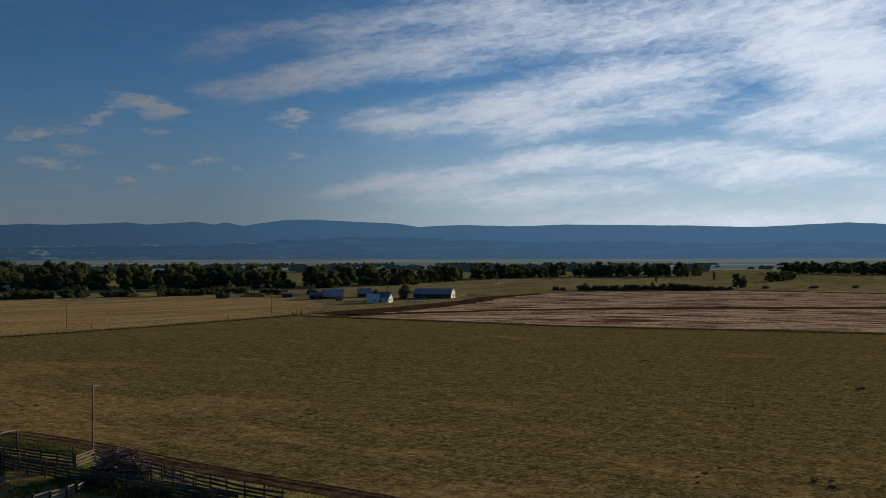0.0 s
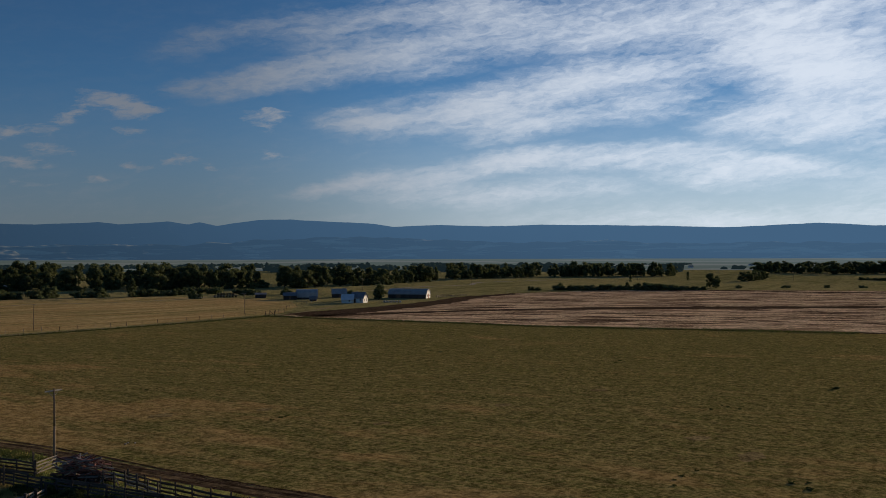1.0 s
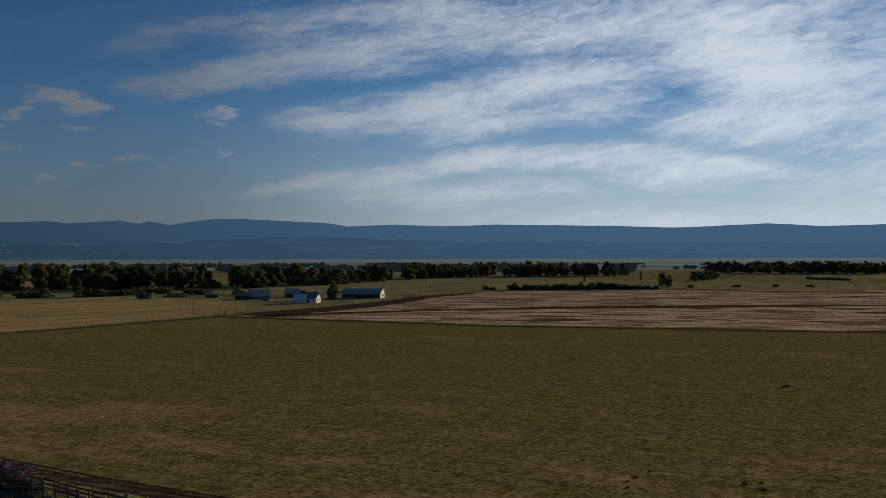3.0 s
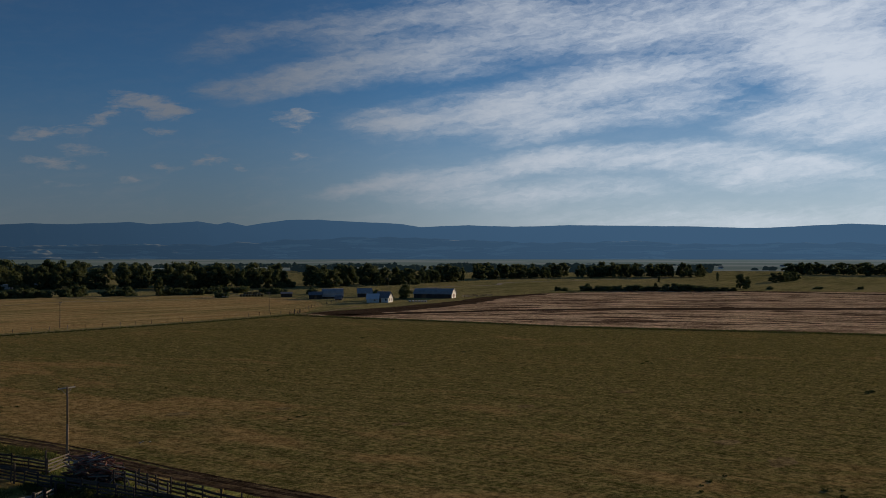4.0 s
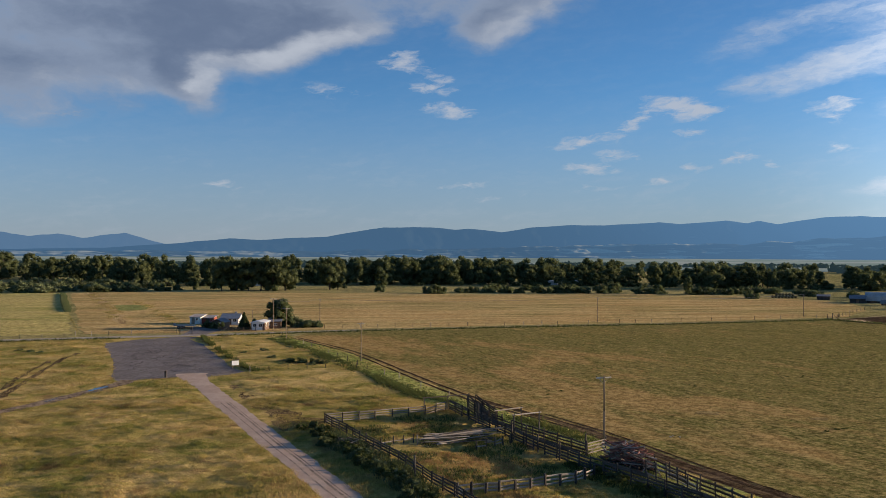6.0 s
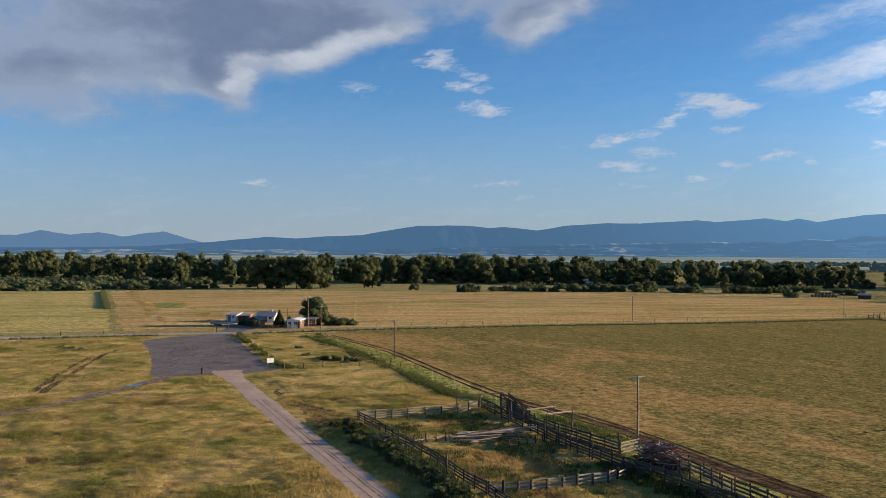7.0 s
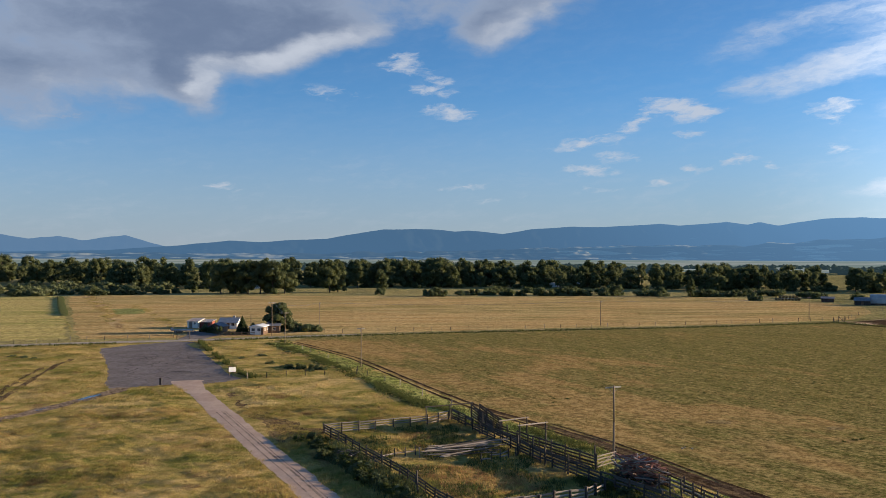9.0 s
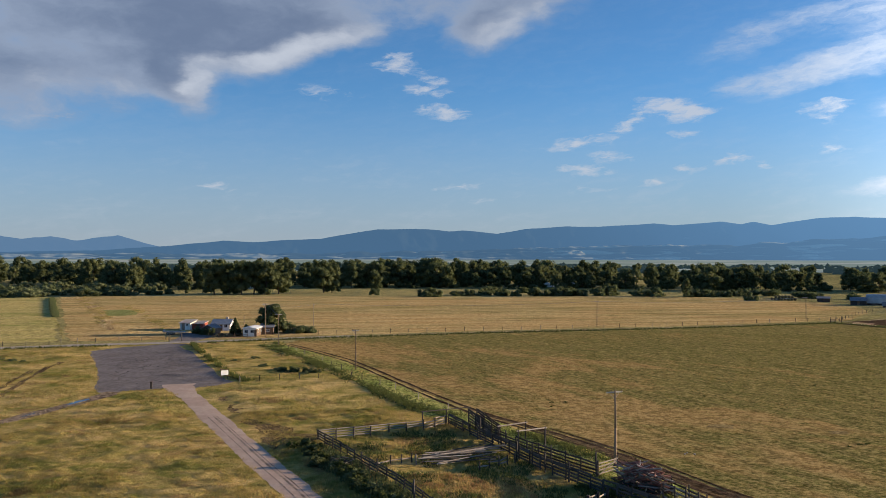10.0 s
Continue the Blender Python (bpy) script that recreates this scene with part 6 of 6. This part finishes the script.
# ---- buildings ----
def building(name, label, category, x, y, turn, length, width, wall_h, roof_h, wall_mat, roof_mat, windows=(), doors=(), chimney=None, group="", shape="gable", over=0.35, side_mat=None):
    """A closed building: walls with real corners, a roof with thickness and eaves, framed windows and doors.
    Its ridge runs along x. windows, doors: face (0 front, 1 right end, 2 back, 3 left end), place along it, sill, width, height."""
    ob = thing(name, label, category, pose(x, y, 0, 0, 0, turn), group)
    L, W = length / 2, width / 2
    prof = {"gable": [(-W, wall_h), (0, wall_h + roof_h), (W, wall_h)],
            "gambrel": [(-W, wall_h), (-W * 0.62, wall_h + roof_h * 0.66), (0, wall_h + roof_h), (W * 0.62, wall_h + roof_h * 0.66), (W, wall_h)],
            "arch": [(-W * math.cos(a), wall_h + roof_h * math.sin(a)) for a in (math.pi * i / 12 for i in range(13))],
            "shed": [(-W, wall_h), (W, wall_h + roof_h)]}[shape]
    outline = [(-W, -0.2)] + prof + [(W, -0.2)]
    n = len(outline)
    verts = [(-L, a, b) for a, b in outline] + [(L, a, b) for a, b in outline]
    faces = [tuple(range(n)), tuple(range(2 * n - 1, n - 1, -1))]
    long_walls = [(0, n, n + 1, 1), (n - 2, 2 * n - 2, 2 * n - 1, n - 1)]
    for wall, f, mat in (("end_wall", faces[0], side_mat or wall_mat), ("end_wall", faces[1], side_mat or wall_mat), ("long_wall", long_walls[0], wall_mat), ("long_wall", long_walls[1], wall_mat)):
        face = [Vector(verts[i]) for i in f]
        nrm = (face[1] - face[0]).cross(face[2] - face[1]).normalized()
        inward = nrm * (-0.15 if nrm.dot(sum(face, Vector()) / len(face)) > 0 else 0.15)
        c = len(face)
        put(wall, mesh(wall, face + [v + inward for v in face], [tuple(range(c)), tuple(range(2 * c - 1, c - 1, -1))] + [(i, c + i, c + (i + 1) % c, (i + 1) % c) for i in range(c)], mat), ob)
    up = 0.14
    rise = [((prof[0][0] - over, prof[0][1] - over * (prof[1][1] - prof[0][1]) / max(0.2, prof[1][0] - prof[0][0])))] + prof[1:-1] + [(prof[-1][0] + over, prof[-1][1] - over * (prof[-2][1] - prof[-1][1]) / max(0.2, prof[-1][0] - prof[-2][0]))]
    m = len(rise)
    rv = [(sx * (L + over), a, b + dz) for sx in (-1, 1) for dz in (0.012, up) for a, b in rise]
    rf = []
    for j in range(m - 1):
        rf += [(j, j + 1, 2 * m + j + 1, 2 * m + j), (m + j, 3 * m + j, 3 * m + j + 1, m + j + 1)]
        rf += [(j, m + j, m + j + 1, j + 1), (2 * m + j, 2 * m + j + 1, 3 * m + j + 1, 3 * m + j)]
    rf += [(0, 2 * m, 3 * m, m), (m - 1, 2 * m - 1, 4 * m - 1, 3 * m - 1)]
    roof = put("roof", mesh("roof", rv, rf, roof_mat), ob)
    if roof_mat in (STEEL, RUSTSTEEL) and shape != "arch":
        steps = int(length / 0.8)
        for a, b in zip(rise, rise[1:]):
            for i in range(steps + 1):
                u = -L - over + 0.05 + (length + 2 * over - 0.1) * i / steps
                put("seam", BEAMS[RUSTSTEEL.name][0], roof, span((u, a[0], a[1] + up + 0.01), (u, b[0], b[1] + up + 0.01), 0.05, 0.05))
    spin = [(0, -W), (90, L), (180, W), (270, L)]

    def on_face(face, u, z):
        ang = [0, 90, 180, 270][face]
        dist = W if face in (0, 2) else L
        return pose(0, 0, 0, 0, 0, ang) @ pose(u, -dist, z)

    for face, u, z, w, h in windows:
        mm = on_face(face, u, z)
        bmf = bmesh.new()
        for a, b, c, d in ((0, h / 2 + 0.05, w + 0.2, 0.1), (0, -h / 2 - 0.05, w + 0.2, 0.1), (-w / 2 - 0.05, 0, 0.1, h), (w / 2 + 0.05, 0, 0.1, h), (0, 0, 0.05, h)):
            box(bmf, (a, -0.03, b), (c, 0.09, d))
        win = part("window", bmf, WHITE, ob, "white-framed window", mm)
        part("pane", box(bmesh.new(), (0, -0.015, 0), (w, 0.02, h)), GLASS, win, "dark window pane")
    for face, u, w, h, mat in doors:
        mm = on_face(face, u, h / 2)
        door = part("door", box(bmesh.new(), (0, -0.03, 0), (w, 0.08, h), 0.01), mat, ob, "", mm)
        part("door_handle", box(bmesh.new(), (w * 0.38, -0.1, 0), (0.06, 0.06, 0.16), 0.01), RUSTSTEEL, door)
    if chimney:
        cx, cy = chimney
        bmc = box(bmesh.new(), (cx, cy, wall_h + roof_h * 0.9), (0.6, 0.6, 1.6), 0.03)
        part("chimney", bmc, STONE, roof)
    return ob


# farmyard beside the road
building("white_shed", "white weatherboard shed with a pale sloping roof", "shed", -49.2, 287.5, -12, 3.4, 5, 2.1, 0.6, WHITE, RUSTSTEEL, ((0, 0.7, 1.5, 0.6, 0.6),), ((0, -0.6, 1.0, 2.0, PALEWOOD),), shape="shed")
building("red_shed", "dull red lean-to shed with a pale roof", "shed", -45.6, 287.7, -12, 3.4, 4.4, 1.8, 0.5, REDPAINT, RUSTSTEEL, (), ((0, 0.4, 1.2, 1.9, DARKWALL),), shape="shed")
building("brown_shed", "brown boarded shed with a shingled gable roof", "shed", -39.6, 270.5, 75, 5.0, 3.8, 1.8, 0.9, BROWN, SHINGLE, ((3, 0.8, 1.3, 0.7, 0.7),), ((3, -0.7, 1.0, 1.9, DARKWALL),))
building("farmhouse", "white farmhouse with a blue-grey roof behind shrubs", "house", -38.0, 284, -6, 5.6, 6.0, 2.0, 1.25, WHITE, BLUEROOF, ((0, -1.6, 1.5, 0.9, 1.0), (0, 1.6, 1.5, 0.9, 1.0), (1, 0.5, 1.5, 0.9, 1.0)), ((0, 0.1, 0.9, 2.0, BROWN),), (1.2, 0.6))
building("mobile_home", "small white mobile home with a flat gable roof", "mobile home", -26.8, 263.5, 82, 7.5, 3.9, 2.25, 0.35, BROWN, CANVAS, ((3, -0.9, 1.45, 0.9, 0.8), (3, 0.8, 1.45, 0.9, 0.8), (0, 2, 1.45, 0.8, 0.7), (0, -1.5, 1.45, 0.8, 0.7)), ((3, 1.75, 0.7, 1.9, BROWN),), side_mat=WHITE)
building("brown_shed", "low brown boarded annexe with a grey roof", "shed", -23.0, 268.2, 0, 3.6, 5, 2.1, 0.7, BROWN, SHINGLE, ((0, 0.3, 1.2, 0.8, 0.6),), (), shape="shed")

# flat trailer in the yard
tr = thing("flat_trailer", "empty grey flatbed farm trailer in the yard", "trailer", pose(-49.5, 267, 0, 0, 0, -6))
part("bed", box(bmesh.new(), (0, 0, 0.95), (6.2, 2.2, 0.34), 0.02), RUSTSTEEL, tr)
part("tow_bar", tube(bmesh.new(), (3.0, 0, 0.75), (4.6, 0, 0.45), 0.06, 0.05, 6), RUSTSTEEL, tr)
part("headboard", box(bmesh.new(), (-3.05, 0, 1.35), (0.1, 2.2, 0.5), 0.02), RUSTSTEEL, tr)
for wx in (-1.6, -0.6):
    for wy in (-0.95, 0.95):
        wheel = part("wheel", tube(bmesh.new(), (wx, wy - 0.12, 0.42), (wx, wy + 0.12, 0.42), 0.42, 0.42, 16), DARKWALL, tr)
        part("rim", tube(bmesh.new(), (wx, wy - 0.14, 0.42), (wx, wy + 0.14, 0.42), 0.2, 0.2, 12), RUSTSTEEL, wheel)
yg = thing("yard_gate", "rusty pipe gate between posts at the yard", "gate", pose(-47.0, 246.5, 0, 0, 0, 12))
for p in (0, 3.2):
    beam("post", yg, (p, 0, -0.3), (p, 0, 2.0), 0.2, 0.2, WOOD, rnd)
for z in (0.3, 0.6, 0.9, 1.2):
    part("pipe", tube(bmesh.new(), (0.1, 0, z), (3.1, 0, z), 0.03, 0.03, 6), RUSTSTEEL, yg)
beam("crossbeam", yg, (-0.2, 0, 2.0), (3.4, 0, 2.0), 0.12, 0.12, WOOD, rnd)
plank_fence([(-38.5, 258.5), (-33, 257.2), (-27.5, 256.2)], 1.1, (0.35, 0.65, 0.95), BROWN, BROWN, "low dark garden fence before the farmyard", 21, 1.6)
for x, y, h, w in ((-43.2, 270, 2.9, 0.8), (-38.6, 264.5, 2.7, 0.9), (-41, 266.5, 2.4, 0.9), (-35.5, 260.5, 1.3, 1.2), (-33, 259.5, 1.2, 1.3), (-18.4, 272, 4.6, 0.9), (-14.4, 270.5, 3.6, 1.3), (-11.2, 271, 3.2, 1.2), (-29.5, 272, 3.2, 0.7)):
    plant("yard_shrub", rnd.choice(BUSHES if x > -20 else DARKBUSHES), x, y, h, 4, "dense green shrub in the farmyard", "shrub", "farmyard shrubs", rnd, w)
plant("yard_tree", broadleaf(151, 8.4, 8.4, LEAF, 34, 70, 0.3, 0.32), -22.0, 272, 8.4, 8.4, "broad dark green shade tree beside the mobile home", "tree", "", rnd, 1.0)
# spruce: tiers of drooping boughs
sp_rnd = random.Random(77)
tiers = []
for i in range(15):
    t = i / 14
    for j in range(max(3, int(9 * (1 - t)) + 2)):
        a = math.tau * j / max(3, int(9 * (1 - t)) + 2) + i
        r = 1.9 * (1 - t) ** 0.9 * sp_rnd.uniform(0.6, 1)
        tiers.append(((r * math.cos(a), r * math.sin(a), 0.5 + 4.4 * t), 0.55 - 0.28 * t))
spruce = thing("spruce", "dark conical spruce beside the mobile home", "tree", Matrix.Translation((-31.6, 262.5, 0)))
part("trunk", tube(bmesh.new(), (0, 0, -0.2), (0, 0, 5.6), 0.14, 0.02, 7), BARK, spruce)
put("crown", leaf_cloud(sp_rnd, tiers, 16, 0.16, SPRUCE, "crown"), spruce)

# farmstead across the fields
building("barn", "long dark barn with a steel gambrel roof and white end", "barn", 302.5, 371, -55, 21.5, 9.5, 2.5, 2.6, DARKWALL, STEEL, ((1, -2.2, 1.5, 0.9, 0.9), (1, 2.2, 1.5, 0.9, 0.9), (1, 0, 4.0, 0.9, 0.9)), ((1, 0, 2.0, 2.4, REDPAINT), (0, -5, 2.4, 2.2, BROWN)), shape="gambrel", side_mat=WHITE)
building("farmhouse", "white gabled farmhouse with a dark shingled roof", "house", 253.8, 351, -58, 6.8, 6.0, 2.5, 2.7, WHITE, SHINGLE, ((1, -1.4, 1.4, 0.9, 1.2), (1, 1.4, 1.4, 0.9, 1.2), (1, 0, 4.0, 0.8, 1.0), (0, 2, 1.4, 0.9, 1.1)), ((0, -1, 0.9, 2.0, BROWN),), (-1, 0.4))
building("house_wing", "low house wing with a pale metal roof", "house", 248.6, 353.2, -40, 5.8, 6.4, 1.8, 2.4, WHITE, CANVAS, ((0, 1, 1.2, 0.8, 0.8),), ())
building("machine_shed", "open-sided machine shed with a bright steel roof", "shed", 257.5, 404, -33, 11.0, 9.0, 2.2, 2.9, DARKWALL, STEEL, (), ((0, -2, 2.6, 1.9, BROWN),), shape="arch", group="steel sheds")
building("machine_shed", "small dark shed with a bright steel roof", "shed", 280, 406, -33, 8.0, 7.0, 2.2, 2.6, DARKWALL, STEEL, (), ((0, 1, 2.0, 1.9, BROWN),), group="steel sheds")
building("dark_shed", "small dark shed leaning beside the steel shed", "shed", 246.8, 404, -33, 7, 5, 2.2, 1.4, DARKWALL, SHINGLE, (), ((0, 0, 1.2, 1.9, BROWN),), group="dark sheds")
building("dark_shed", "small dark shed with a rounded roof", "shed", 247.2, 382, -40, 3.4, 3.2, 1.3, 1.2, DARKWALL, SHINGLE, (), ((0, 0, 1.0, 1.5, BROWN),), group="dark sheds", shape="arch")
building("dark_shed", "low dark cattle shelter in the pasture", "shed", 245, 432, -30, 6, 4, 1.9, 0.7, DARKWALL, SHINGLE, (), (), group="dark sheds", shape="shed")
building("dark_shed", "low dark cattle shelter in the pasture", "shed", 262, 424, -30, 8, 4, 1.9, 0.7, DARKWALL, SHINGLE, (), (), group="dark sheds", shape="shed")
# stack of old bales
stack = thing("bale_stack", "long low stack of old brown hay bales", "hay stack", pose(233, 450, 0, 0, 0, -28))
for i in range(8):
    for j in range(2 if 1 <= i <= 6 else 1):
        bmb = tube(bmesh.new(), (-6 + i * 1.65 + j * 0.3, -0.75, 0.72 + j * 1.2), (-6 + i * 1.65 + j * 0.3, 0.75, 0.72 + j * 1.2), 0.8, 0.8, 14)
        bmesh.ops.bevel(bmb, geom=[e for e in bmb.edges if len(e.link_faces) == 2 and any(len(f.verts) > 4 for f in e.link_faces)], offset=0.12, segments=2, affect="EDGES")
        part("bale", bmb, HAYBALE, stack, "", None, True)
for i in range(6):
    hut = thing("calf_hutch", "small white calf hutch in a row", "calf hutch", pose(264.6 + i * 1.15, 344.3 - i * 1.05, 0, 0, 0, -40), "calf hutches")
    bmh = box(bmesh.new(), (0, 0, 0.38), (1.1, 1.3, 0.78), 0.1)
    part("shell", bmh, WHITE, hut)
    # thin dark sheet on the shell paints the shade of its doorway
    part("opening", box(bmesh.new(), (0, -0.655, 0.36), (0.5, 0.02, 0.55)), DARKWALL, hut)
plank_fence([(311, 358), (318, 361), (326, 360), (337, 362)], 1.4, (0.5, 0.9, 1.25), PALEWOOD, WOOD, "pale broken plank pen beside the barn", 30, 2.6, missing=0.35, sag=0.15)
plank_fence([(318, 366), (326, 369), (336, 366)], 1.4, (0.5, 0.9, 1.25), WOOD, WOOD, "dark plank pen beside the barn", 31, 2.6, missing=0.3, sag=0.15)
# pale trailers among the trees and lone buildings far down the valley
for x, y, w, turn in ((157, 664, 11, 15), (171, 662, 8, 12), (-70, 640, 8, 0)):
    building("white_trailer", "white house trailer half hidden among trees", "trailer", x, y, turn, w, 3.2, 2.9, 0.5, WHITE, CANVAS, ((0, -1.5, 1.6, 1, 0.8), (0, 1.5, 1.6, 1, 0.8)), ((0, 0, 0.9, 2, BROWN),), group="house trailers")
for a, d, w in ((42.5, 2600, 12), (49.2, 2500, 13), (56.5, 1700, 9), (57.4, 1750, 8), (61, 2100, 9)):
    x, y = polar(a, d)
    building("far_house", "tiny pale house far down the valley", "house", x, y, -a + 20, w, 7, 3, 2, WHITE, SHINGLE, ((0, 0, 1.6, 1.2, 1.0),), (), group="far houses")
for x, y, s in ((38.9, 103.4, 0.15), (39.4, 103.9, 0.12), (40.0, 103.2, 0.14)):
    st = bmesh.new()
    bmesh.ops.create_icosphere(st, subdivisions=2, radius=s)
    for v in st.verts:
        v.co *= 1 + 0.25 * noise.noise(v.co * 4)
        v.co.z *= 0.6
    ob = thing("field_stone", "pale fieldstone lying in the stubble", "stone", Matrix.Translation((x, y, s * 0.3)), "field stones")
    part("stone", st, STONE, ob)
